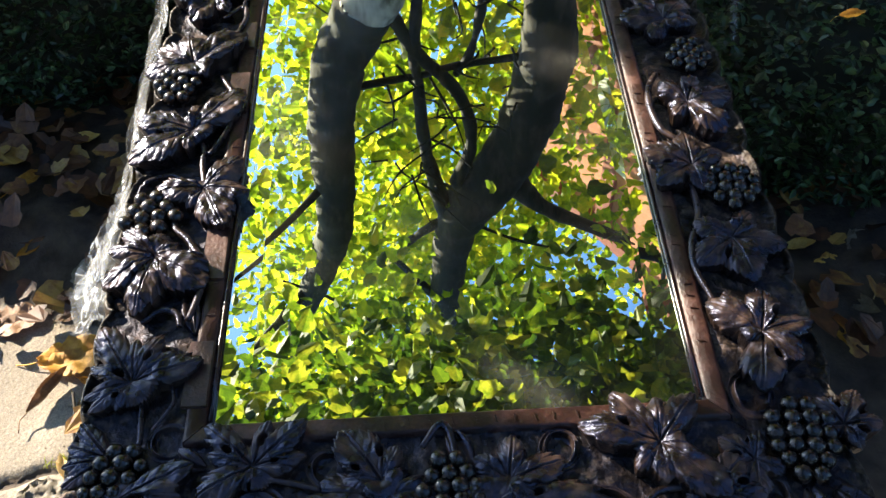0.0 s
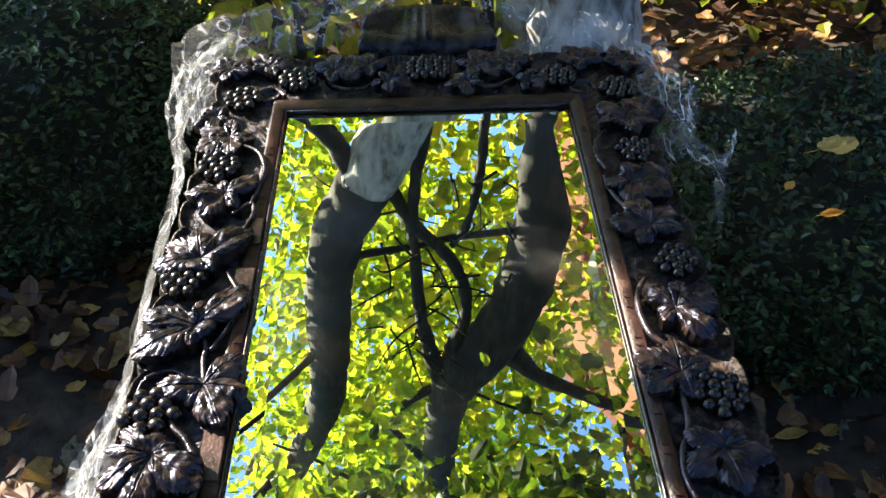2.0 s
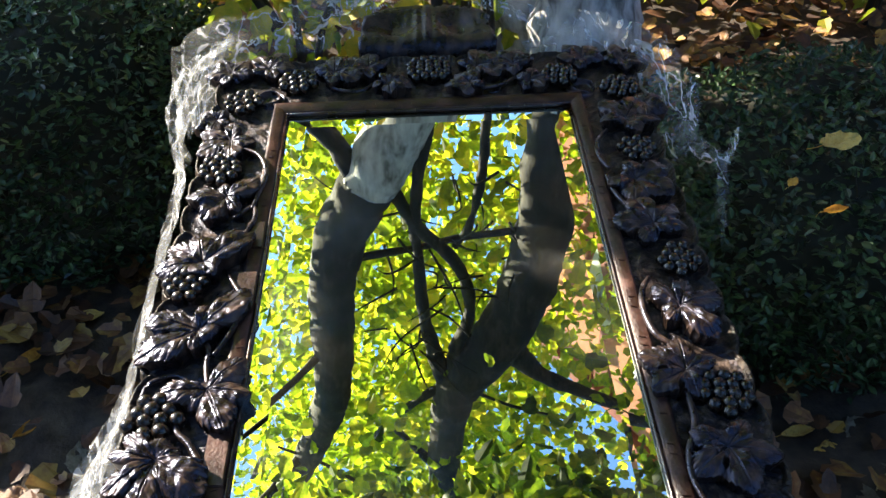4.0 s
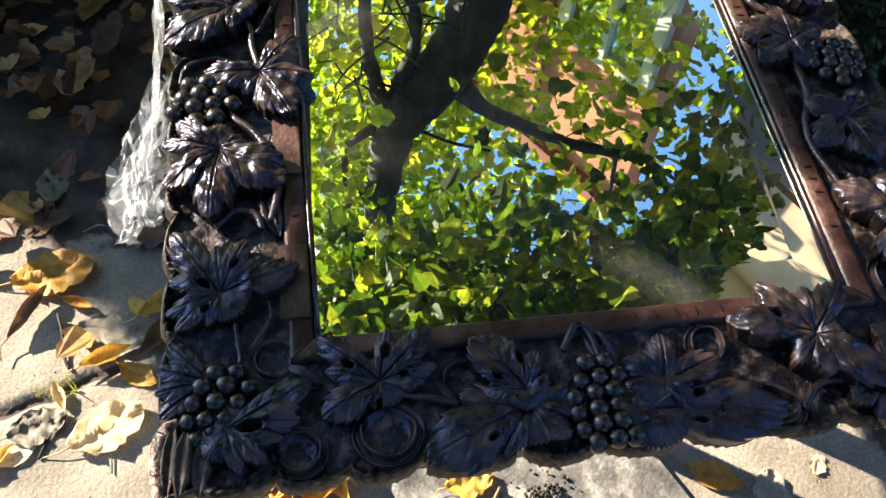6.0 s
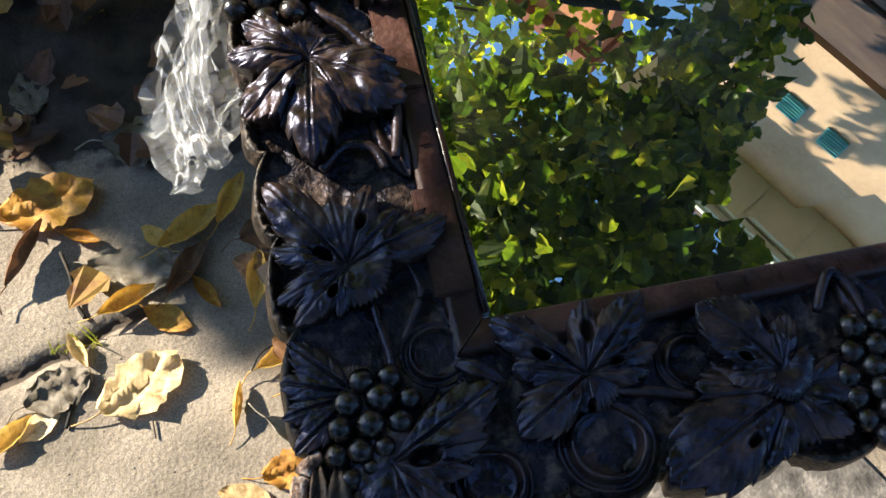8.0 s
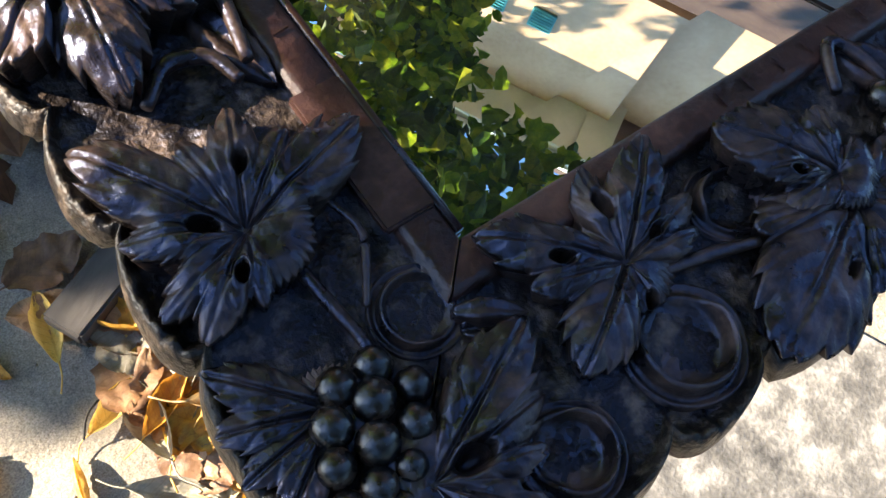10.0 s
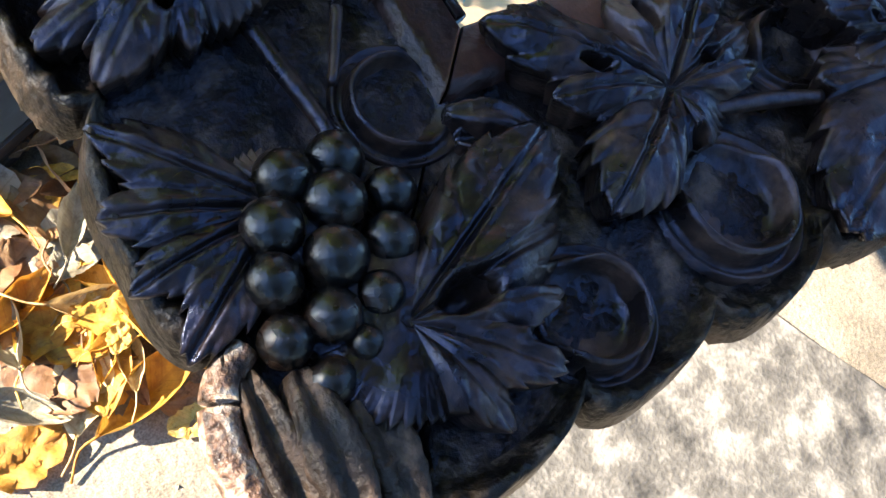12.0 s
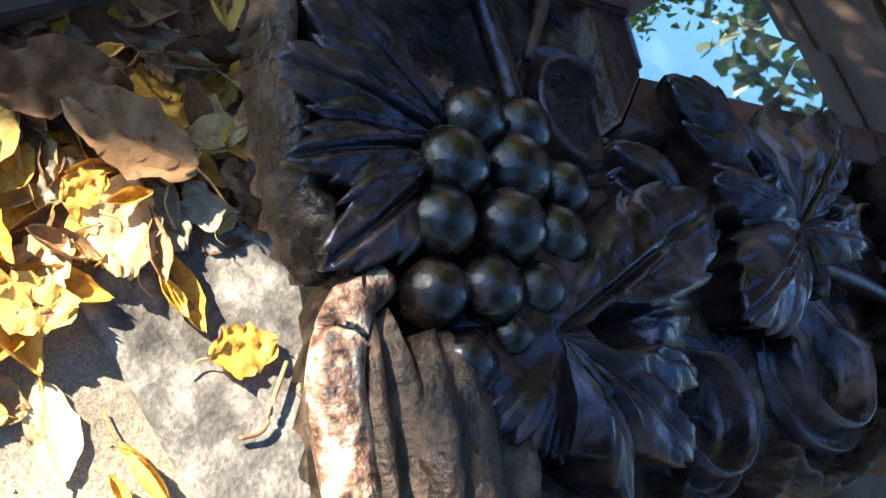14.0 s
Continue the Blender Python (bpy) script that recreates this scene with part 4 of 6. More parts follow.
bowl(0.355, 0.995, 90, 0.026, 0.017, 280)


def build_crest():
    """The raised cresting over the top rail: a bowed block with two hollows and a shell between them."""
    nu, v, f = 60, [], []
    prof = [(0, -0.03), (0, 0.012), (0.08, 0.024), (0.25, 0.030), (0.45, 0.026), (0.62, 0.030), (0.8, 0.040), (0.92, 0.042), (1.0, 0.034), (1.02, 0.0), (1.0, -0.03)]
    for i in range(nu + 1):
        u = i / nu * 2 - 1
        half, tall = 0.128, 0.128 * (1 - 0.30 * abs(u) ** 3.5)
        for s, h in prof:
            hollow = -0.012 * math.exp(-((abs(u) - 0.5) / 0.2) ** 2) * math.exp(-((s - 0.45) / 0.2) ** 2)
            shell = 0.007 * math.exp(-(u / 0.2) ** 2) * (1 + 0.6 * math.cos(u * 40)) * math.exp(-((s - 0.5) / 0.3) ** 2)
            x = u * half * (1 - 0.10 * max(0, s)) + 0.003 * math.sin(s * 18) * (1 if abs(u) > 0.95 else 0)
            v.append((x, s * tall + 0.003 * noise.noise((u * 9, s * 7, 2)), h + hollow + shell + 0.002 * noise.noise((u * 14, s * 14, 9))))
    n = len(prof)
    for i in range(nu):
        for k in range(n - 1):
            f.append((i * n + k, (i + 1) * n + k, (i + 1) * n + k + 1, i * n + k + 1))
    f += [tuple(range(n)), tuple(nu * n + k for k in reversed(range(n)))]
    ob = mesh_object("crest", v, f, M_WOOD, mirror, True, "bowed carved crest, almost black")
    ob.location = (0.243, 1.094, 0.004)


build_crest()


# ---- the trestle under the mirror ----
def build_trestle(y, label):
    top = 0.605 + math.sin(radians(2)) * y - 0.041
    ob = thing("trestle", pose(0.24, y, 0), label, "trestle", "trestles under the mirror")
    part("foot", box_bm(-0.02, -0.024, 0.006, 0.30, 0.024, 0.05), M_TIMBER, ob)
    for x in (0.02, 0.26):
        part("post", box_bm(x - 0.022, -0.02, 0.048, x + 0.022, 0.02, top - 0.045), M_TIMBER, ob)
    part("top_beam", box_bm(-0.10, -0.026, top - 0.047, 0.32, 0.026, top), M_TIMBER, ob)


build_trestle(0.25, "low grey timber trestle holding up the mirror")
build_trestle(0.86, "low grey timber trestle holding up the mirror's far end")


def build_batten():
    ob = thing("timber_batten", pose(0.03, 0.405, 0.004, 0, 0, 25), "weathered grey timber batten lying under the mirror", "batten")
    part("upper_half", box_bm(-0.22, -0.024, 0.018, 0.24, 0.024, 0.042, 0.003), M_TIMBER, ob)
    part("lower_half", box_bm(-0.216, -0.026, 0.0, 0.236, 0.026, 0.0175, 0.003), M_TIMBER, ob)


build_batten()


# ---- plastic film left over from the wrapping ----
def film_strip(name, centre, widths, seed, parent, across=(0, 0, 1), folds=5, amp=0.012):
    """A crumpled band of stiff film that follows a line, creased into small flat facets; across is the way in which it spreads."""
    s = spline(centre, 10)
    wv = np.interp(np.linspace(0, 1, len(s)), np.linspace(0, 1, len(widths)), widths)
    nw, v, f = 15, [], []
    for i, q in enumerate(s):
        d = Vector(s[min(i + 1, len(s) - 1)] - s[max(i - 1, 0)]).normalized()
        a = Vector(across)
        a = (a - d * a.dot(d)).normalized()
        b = d.cross(a)
        r = i * 2.2
        for k in range(nw):
            u = k / (nw - 1) * 2 - 1
            crease = math.sin(u * folds * 1.7 + 2.2 * noise.noise((r * 0.057, seed, 0)) + seed) + 0.8 * abs(math.sin(u * folds * 2.9 + r * 0.07))
            p = Vector(q) + a * (u * wv[i] / 2 * (1 + 0.2 * noise.noise((r * 0.15, u > 0, seed)))) + b * (amp * 0.45 * crease + 1.1 * amp * noise.noise((u * 2.6, r * 0.08, seed)))
            p += a * (amp * 0.8 * noise.noise((u * 4.2, r * 0.15, seed + 5))) + d * (amp * 0.8 * noise.noise((u * 3.8, r * 0.14, seed + 9)))
            v.append(p)
    for i in range(len(s) - 1):
        for k in range(nw - 1):
            a, b, c, d = i * nw + k, i * nw + k + 1, (i + 1) * nw + k + 1, (i + 1) * nw + k
            f += [(a, b, c), (a, c, d)] if (i + k) % 2 else [(a, b, d), (b, c, d)]
    return mesh_object(name, v, f, M_FILM, parent, False)


film = thing("plastic_wrap", BASE, "torn crumpled clear plastic film draped round the mirror frame", "plastic wrap")
film_strip("film_sheet", [(0.14, 1.225, 0.05), (0.05, 1.17, 0.04), (-0.06, 1.135, 0.035), (-0.145, 1.08, 0.02), (-0.190, 0.99, 0.01), (-0.178, 0.88, 0.01), (-0.160, 0.77, 0.015)], [0.10, 0.10, 0.09, 0.15, 0.13, 0.11, 0.07], 1.3, film, (0, 0.3, 1))
film_strip("film_sheet", [(-0.120, 1.12, 0.03), (-0.15, 1.05, 0.045), (-0.16, 0.95, 0.03), (-0.150, 0.85, 0.02)], [0.04, 0.08, 0.07, 0.03], 4.1, film, (1, 0.4, 0.6))
film_strip("film_sheet", [(-0.158, 0.79, 0.008), (-0.156, 0.70, -0.012), (-0.160, 0.60, -0.02), (-0.156, 0.50, -0.018), (-0.154, 0.40, -0.02), (-0.154, 0.30, -0.02)], [0.075, 0.07, 0.075, 0.065, 0.06, 0.05], 2.4, film, (0.35, 0, 1), 3, 0.008)
film_strip("film_sheet", [(-0.146, 0.33, -0.015), (-0.156, 0.285, -0.035), (-0.170, 0.24, -0.050), (-0.168, 0.20, -0.055), (-0.156, 0.168, -0.050)], [0.03, 0.07, 0.095, 0.095, 0.075], 3.7, film, (0.8, 0, 0.6), 5, 0.010)
film_strip("film_sheet", [(-0.150, 0.30, -0.02), (-0.163, 0.26, -0.030), (-0.176, 0.215, -0.040), (-0.170, 0.18, -0.050)], [0.03, 0.05, 0.07, 0.06], 5.2, film, (0.6, 0.3, 0.8), 6, 0.008)
film_strip("film_sheet", [(0.10, 1.20, 0.08), (0.15, 1.235, 0.075), (0.20, 1.25, 0.06)], [0.05, 0.09, 0.04], 6.2, film, (0.3, 0.5, 1))
film_strip("film_sheet", [(0.33, 1.222, 0.052), (0.42, 1.185, 0.038), (0.52, 1.155, 0.03), (0.60, 1.115, 0.022)], [0.03, 0.035, 0.06, 0.07], 7.9, film, (0, 1, 0.5), 4, 0.006)
film_strip("film_sheet", [(0.55, 1.125, 0.018), (0.48, 1.115, 0.012), (0.42, 1.11, 0.010)], [0.05, 0.045, 0.02], 3.1, film, (0, 1, 0.3), 4, 0.006)
film_strip("film_sheet", [(0.59, 1.12, 0.024), (0.632, 1.04, 0.024), (0.648, 0.95, 0.018), (0.655, 0.86, 0.010), (0.640, 0.75, 0.002)], [0.06, 0.09, 0.085, 0.10, 0.03], 8.8, film, (0.8, 0, 0.6), 4, 0.009)
film_strip("film_sheet", [(0.655, 0.83, 0.014), (0.675, 0.77, 0.0), (0.715, 0.75, -0.004), (0.735, 0.80, 0.008)], [0.02, 0.03, 0.02, 0.04], 9.4, film, (0.3, 0.6, 1), 3, 0.005)
film_strip("film_sheet", [(0.705, 0.755, -0.004), (0.698, 0.70, -0.04), (0.688, 0.64, -0.08)], [0.02, 0.014, 0.006], 9.9, film, (1, 0, 0.2), 3, 0.003)


# ---- trees ----
def limb(name, pts, mat, parent, rough=0.25, sides=14):
    v, f = tube(pts, sides, rough, 10)
    return mesh_object(name, v, f, mat, parent)


def leaf_outline(lobed):
    """A flat leaf one unit long, tip along x."""
    if lobed:
        return [(0, 0), (0.05, 0.30), (0.34, 0.44), (0.42, 0.28), (0.72, 0.26), (1.0, 0.0), (0.72, -0.26), (0.42, -0.28), (0.34, -0.44), (0.05, -0.30)]
    return [(0, 0), (0.22, 0.20), (0.5, 0.27), (0.78, 0.17), (1.0, 0), (0.78, -0.17), (0.5, -0.27), (0.22, -0.20)]


def scatter_leaves(name, places, sizes, mat, parent, seed, lobed=True, droop=0.5, kind="", flat=None, drop=None):
    """Many single leaves, each bent along its rib, in one mesh."""
    rng = np.random.default_rng(seed)
    base = np.array(leaf_outline(lobed))
    n, m = len(places), len(base)
    az = rng.uniform(0, 2 * np.pi, n)
    pit = rng.normal(-droop, 0.45, n)
    rol = rng.normal(0, 0.6, n)
    if flat is not None:
        pit, rol = rng.normal(0, flat, n), rng.normal(0, flat, n)
    bend = rng.uniform(-0.5, 0.1, n) if flat is None else rng.uniform(-0.1, 0.6, n)
    verts = np.zeros((n, m, 3))
    for i in range(n):
        x, y = base[:, 0] * sizes[i], base[:, 1] * sizes[i]
        z = np.abs(base[:, 1]) * sizes[i] * 0.35 + bend[i] * base[:, 0] ** 2 * sizes[i] * 0.5
        q = np.stack([x, y, z], 1)
        r = np.array(Euler((rol[i], -pit[i], az[i])).to_matrix())
        verts[i] = q @ r.T + places[i]
    faces = []
    for i in range(n):
        o = i * m
        h = m // 2
        faces.append(tuple(o + k for k in range(h + 1)))
        faces.append((o, *[o + k for k in range(h, m)]))
    ob = mesh_object(name, verts.reshape(-1, 3), faces, mat, parent, False)
    if kind:
        tagged(ob, kind=kind)
    return ob


def clumps(rng, centres, per, spread):
    out = []
    for c in centres:
        k = rng.poisson(per)
        out.append(np.array(c) + rng.normal(0, 1, (k, 3)) * np.array(spread))
    return np.concatenate(out)


rng = np.random.default_rng(7)
tree = thing("garden_tree", pose(0.71, 1.96, 0), "old garden tree with whitewashed trunk foot and yellow-green leaves", "tree")
tree_b = thing("garden_tree", pose(0.58, 2.18, 0), "leaning garden tree with whitewashed trunk and yellowing leaves", "tree")


def local(pts, ob):
    o = ob.matrix_world.translation
    return [(p[0] - o.x, p[1] - o.y, p[2] - o.z, p[3]) for p in pts]


limb("trunk_foot", local([(0.72, 1.97, -0.05, 0.19), (0.71, 1.96, 0.25, 0.158), (0.69, 1.95, 0.65, 0.125), (0.655, 1.95, 0.95, 0.100), (0.64, 1.95, 1.22, 0.086)], tree), M_WHITEWASH, tree, 0.22, 28).name = "whitewashed_foot"
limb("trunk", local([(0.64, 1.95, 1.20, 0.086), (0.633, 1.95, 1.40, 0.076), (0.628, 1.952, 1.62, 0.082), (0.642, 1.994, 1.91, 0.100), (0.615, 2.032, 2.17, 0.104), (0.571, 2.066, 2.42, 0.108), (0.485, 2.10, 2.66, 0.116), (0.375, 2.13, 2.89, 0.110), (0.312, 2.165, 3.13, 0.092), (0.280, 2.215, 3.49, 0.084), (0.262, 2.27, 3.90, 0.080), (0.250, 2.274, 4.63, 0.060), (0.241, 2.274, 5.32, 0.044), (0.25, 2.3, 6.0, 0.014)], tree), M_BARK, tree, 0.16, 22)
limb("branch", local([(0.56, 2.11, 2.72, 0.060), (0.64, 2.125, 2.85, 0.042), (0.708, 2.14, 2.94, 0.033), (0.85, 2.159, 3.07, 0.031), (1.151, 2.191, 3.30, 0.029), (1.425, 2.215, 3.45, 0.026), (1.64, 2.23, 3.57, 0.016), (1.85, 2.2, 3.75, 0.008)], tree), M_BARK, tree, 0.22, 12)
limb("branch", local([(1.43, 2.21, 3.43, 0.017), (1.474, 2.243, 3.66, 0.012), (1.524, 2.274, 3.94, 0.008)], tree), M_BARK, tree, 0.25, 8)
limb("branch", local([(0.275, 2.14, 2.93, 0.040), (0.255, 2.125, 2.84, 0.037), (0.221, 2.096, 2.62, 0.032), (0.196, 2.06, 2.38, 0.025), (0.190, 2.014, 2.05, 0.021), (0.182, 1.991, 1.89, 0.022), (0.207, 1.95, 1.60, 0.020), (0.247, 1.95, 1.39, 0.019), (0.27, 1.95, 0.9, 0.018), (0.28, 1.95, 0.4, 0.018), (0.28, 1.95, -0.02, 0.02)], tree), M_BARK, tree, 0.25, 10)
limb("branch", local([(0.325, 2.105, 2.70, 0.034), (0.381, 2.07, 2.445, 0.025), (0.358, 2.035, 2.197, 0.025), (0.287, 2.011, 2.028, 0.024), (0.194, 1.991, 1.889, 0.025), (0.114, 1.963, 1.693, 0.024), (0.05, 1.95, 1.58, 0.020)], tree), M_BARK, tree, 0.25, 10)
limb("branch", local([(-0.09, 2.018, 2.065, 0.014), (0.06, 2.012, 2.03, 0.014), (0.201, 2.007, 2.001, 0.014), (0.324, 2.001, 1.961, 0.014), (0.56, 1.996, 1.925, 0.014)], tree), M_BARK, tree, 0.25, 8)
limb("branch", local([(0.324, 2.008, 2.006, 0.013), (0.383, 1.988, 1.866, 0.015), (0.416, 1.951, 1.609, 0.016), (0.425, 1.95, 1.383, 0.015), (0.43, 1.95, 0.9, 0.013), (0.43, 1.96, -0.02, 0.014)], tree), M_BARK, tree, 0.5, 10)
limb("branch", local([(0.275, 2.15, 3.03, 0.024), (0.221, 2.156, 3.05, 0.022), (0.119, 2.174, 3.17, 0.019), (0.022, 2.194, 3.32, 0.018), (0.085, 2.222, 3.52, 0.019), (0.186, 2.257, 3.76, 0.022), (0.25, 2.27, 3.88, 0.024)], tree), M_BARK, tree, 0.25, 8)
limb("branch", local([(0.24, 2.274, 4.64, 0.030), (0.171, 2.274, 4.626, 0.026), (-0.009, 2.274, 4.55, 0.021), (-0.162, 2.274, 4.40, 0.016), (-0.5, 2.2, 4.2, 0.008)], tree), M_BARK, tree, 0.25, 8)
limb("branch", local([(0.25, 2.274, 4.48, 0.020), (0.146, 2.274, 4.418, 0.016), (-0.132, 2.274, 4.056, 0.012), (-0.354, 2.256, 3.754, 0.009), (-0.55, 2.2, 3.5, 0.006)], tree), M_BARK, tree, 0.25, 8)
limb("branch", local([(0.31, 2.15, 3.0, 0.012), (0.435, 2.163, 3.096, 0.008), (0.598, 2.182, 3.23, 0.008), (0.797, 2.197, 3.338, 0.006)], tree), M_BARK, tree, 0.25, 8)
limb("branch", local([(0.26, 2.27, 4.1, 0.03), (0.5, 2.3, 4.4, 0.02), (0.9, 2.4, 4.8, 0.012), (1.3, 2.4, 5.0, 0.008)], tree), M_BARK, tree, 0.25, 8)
limb("trunk_foot", local([(0.60, 2.20, -0.05, 0.14), (0.56, 2.15, 0.35, 0.12), (0.46, 2.06, 0.75, 0.112), (0.31, 1.97, 1.08, 0.106), (0.168, 1.95, 1.375, 0.101), (0.079, 1.95, 1.573, 0.099), (0.045, 1.957, 1.645, 0.097)], tree_b), M_WHITEWASH, tree_b, 0.14, 28).name = "whitewashed_foot"
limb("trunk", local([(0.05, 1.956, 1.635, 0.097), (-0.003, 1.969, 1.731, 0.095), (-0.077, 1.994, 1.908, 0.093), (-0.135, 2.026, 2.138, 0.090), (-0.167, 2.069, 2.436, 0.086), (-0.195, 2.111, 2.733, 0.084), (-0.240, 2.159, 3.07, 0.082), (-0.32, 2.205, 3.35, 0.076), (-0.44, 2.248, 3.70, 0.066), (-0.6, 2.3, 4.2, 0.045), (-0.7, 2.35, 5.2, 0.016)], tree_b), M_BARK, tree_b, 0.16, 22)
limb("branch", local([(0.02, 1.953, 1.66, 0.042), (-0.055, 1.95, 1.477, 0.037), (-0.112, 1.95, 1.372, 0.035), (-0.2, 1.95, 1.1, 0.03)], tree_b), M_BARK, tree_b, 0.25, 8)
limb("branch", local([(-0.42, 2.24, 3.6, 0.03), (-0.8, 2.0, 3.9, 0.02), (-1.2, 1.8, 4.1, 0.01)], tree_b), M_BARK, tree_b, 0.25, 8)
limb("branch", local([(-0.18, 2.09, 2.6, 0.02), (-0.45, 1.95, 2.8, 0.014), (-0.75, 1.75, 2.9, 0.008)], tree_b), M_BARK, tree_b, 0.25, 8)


def add_twigs(ob, n, seed):
    """Fine bare twigs round the crossing of the branches."""
    rt = random.Random(seed)
    for _ in range(n):
        a = Vector((rt.uniform(0.05, 0.55), rt.uniform(1.93, 2.08), rt.uniform(1.55, 2.65)))
        d = Vector((rt.uniform(-1, 1), rt.uniform(-0.4, 0.4), rt.uniform(-0.2, 1.0))).normalized() * rt.uniform(0.12, 0.34)
        b = a + d * 0.5 + Vector((rt.uniform(-0.04, 0.04), rt.uniform(-0.04, 0.04), rt.uniform(-0.04, 0.04)))
        limb("twig", local([(*a, 0.0052), (*b, 0.004), (*(a + d), 0.0016)], ob), M_BARK, ob, 0.3, 5)


add_twigs(tree, 46, 12)


# crowns: clumps of leaves hung round the upper limbs, open towards the house and thinner high up
# openings left in the crowns so that chosen spots of the frame get sun
GAPS = ((0.455, 0.12, 0.62, 0.045), (0.43, -0.06, -0.05, 0.085), (0.56, 0.04, 0.07, 0.08), (0.555, 0.39, 0.42, 0.06), (0.31, -0.12, -0.11, 0.06), (-0.188, -0.205, -0.145, 0.138))


def shade_line(x):
    """Where the added tree's shade is set to begin on the path, as y over x."""
    return float(np.interp(x, (-1.0, -0.6, -0.45, -0.36, -0.27, -0.19, -0.12, -0.04, 0.03, 0.1), (0.85, 0.70, 0.60, 0.50, 0.32, 0.23, 0.26, 0.275, 0.25, 0.19)))


def lets_sun(p):
    """Whether the sun's ray past p reaches the open part of the path and the lit side of the frame."""
    k = (p[2] - 0.61) / SUN.z
    x, y = p[0] - k * SUN.x, p[1] - k * SUN.y
    wob = 0.05 * noise.noise((x * 4, y * 4, 0))
    for gx, gy0, gy1, gr in GAPS:
        if math.hypot(x - gx, y - max(gy0, min(gy1, y))) < gr:
            return True
    if -1.1 < x < -0.68 and 0.8 < y < 1.12 and noise.noise((x * 13, y * 13, 3)) > 0.08:
        return True
    if x < -0.3:
        return x > -1.9 and -0.01 + wob < y and y - 0.66 < shade_line(x + 0.94) + 0.4 * wob
    return x < 0.12 + wob and 0.02 + wob < y < 1.10 + 2 * wob


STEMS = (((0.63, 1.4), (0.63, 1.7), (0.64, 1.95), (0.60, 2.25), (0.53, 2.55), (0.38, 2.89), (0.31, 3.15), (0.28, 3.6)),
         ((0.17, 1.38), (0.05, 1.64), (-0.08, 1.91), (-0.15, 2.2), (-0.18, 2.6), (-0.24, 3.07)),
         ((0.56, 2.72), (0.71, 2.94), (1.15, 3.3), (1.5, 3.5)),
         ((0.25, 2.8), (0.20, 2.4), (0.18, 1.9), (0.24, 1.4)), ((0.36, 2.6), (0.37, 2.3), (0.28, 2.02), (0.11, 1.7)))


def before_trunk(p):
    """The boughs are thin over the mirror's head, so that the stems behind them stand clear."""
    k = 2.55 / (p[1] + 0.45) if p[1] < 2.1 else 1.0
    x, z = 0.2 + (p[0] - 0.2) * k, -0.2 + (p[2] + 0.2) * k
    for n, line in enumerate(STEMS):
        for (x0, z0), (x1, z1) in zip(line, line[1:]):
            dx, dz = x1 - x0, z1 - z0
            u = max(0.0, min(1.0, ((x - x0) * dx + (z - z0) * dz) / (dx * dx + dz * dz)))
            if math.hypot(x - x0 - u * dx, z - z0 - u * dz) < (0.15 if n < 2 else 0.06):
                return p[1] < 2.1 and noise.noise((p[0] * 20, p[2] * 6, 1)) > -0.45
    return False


def crown_places(n, lo, hi, per, spread, keep):
    c = []
    while len(c) < n:
        p = rng.uniform(lo, hi)
        if keep(p):
            c.append(p)
    out = clumps(rng, c, per, spread)
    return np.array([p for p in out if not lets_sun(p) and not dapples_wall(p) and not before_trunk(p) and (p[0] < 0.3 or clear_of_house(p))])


def clear_of_house(p):
    return p[0] < 0.22 + 1.05 * (p[1] + 0.05) if p[2] - 0.6 < 1.75 * math.hypot(p[0] - 0.25, p[1]) else p[0] < 1.4


def hangs_over(p):
    """High over the mirror, or out to the side where the boughs reach towards the house."""
    if math.atan2(p[1] + 0.02, p[0] - 0.1) < 0.30:
        return False
    d = math.hypot(p[0] - 0.24, p[1] - 0.2)
    return clear_of_house(p) and (p[2] - 0.6 > 1.72 * d or (p[0] - 0.24 > 0.72 * (p[1] - 0.1) and p[2] - 0.6 > 1.05 * d))


def dapples_wall(p):
    """Leaves whose shadow would fall on the beige wall stay only in patches."""
    w = Vector((0.866, 0.5, 0))
    k = (3.47 - w.dot(Vector(p))) / w.dot(SUN)
    q = Vector(p) + SUN * k
    return k < 0 and 3.6 < q.z < 5.7 and noise.noise(q * 2.5) > -0.28


def make_crown(ob, places, lo, hi, mat, seed, name="crown"):
    o = np.array(ob.matrix_world.translation)
    places = places - o
    scatter_leaves(name, places, rng.uniform(lo, hi, len(places)), mat, ob, seed)


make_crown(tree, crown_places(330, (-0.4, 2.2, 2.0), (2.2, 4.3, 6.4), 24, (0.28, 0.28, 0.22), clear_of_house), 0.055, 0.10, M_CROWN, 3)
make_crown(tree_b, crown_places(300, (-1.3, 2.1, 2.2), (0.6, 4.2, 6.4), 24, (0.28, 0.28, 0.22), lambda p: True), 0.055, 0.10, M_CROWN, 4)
# the nearer, lower boughs that hang over the mirror, their shade put into a darker leaf colour
make_crown(tree, crown_places(400, (-0.6, 0.1, 2.0), (1.9, 1.7, 4.2), 30, (0.16, 0.16, 0.13), hangs_over), 0.05, 0.09, M_BOUGH_SHADED, 5, "low_boughs")
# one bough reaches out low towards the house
make_crown(tree, crown_places(60, (1.20, 1.00, 2.72), (1.50, 1.34, 3.10), 12, (0.06, 0.06, 0.05), clear_of_house), 0.05, 0.09, M_BOUGH_SHADED, 15, "low_boughs")


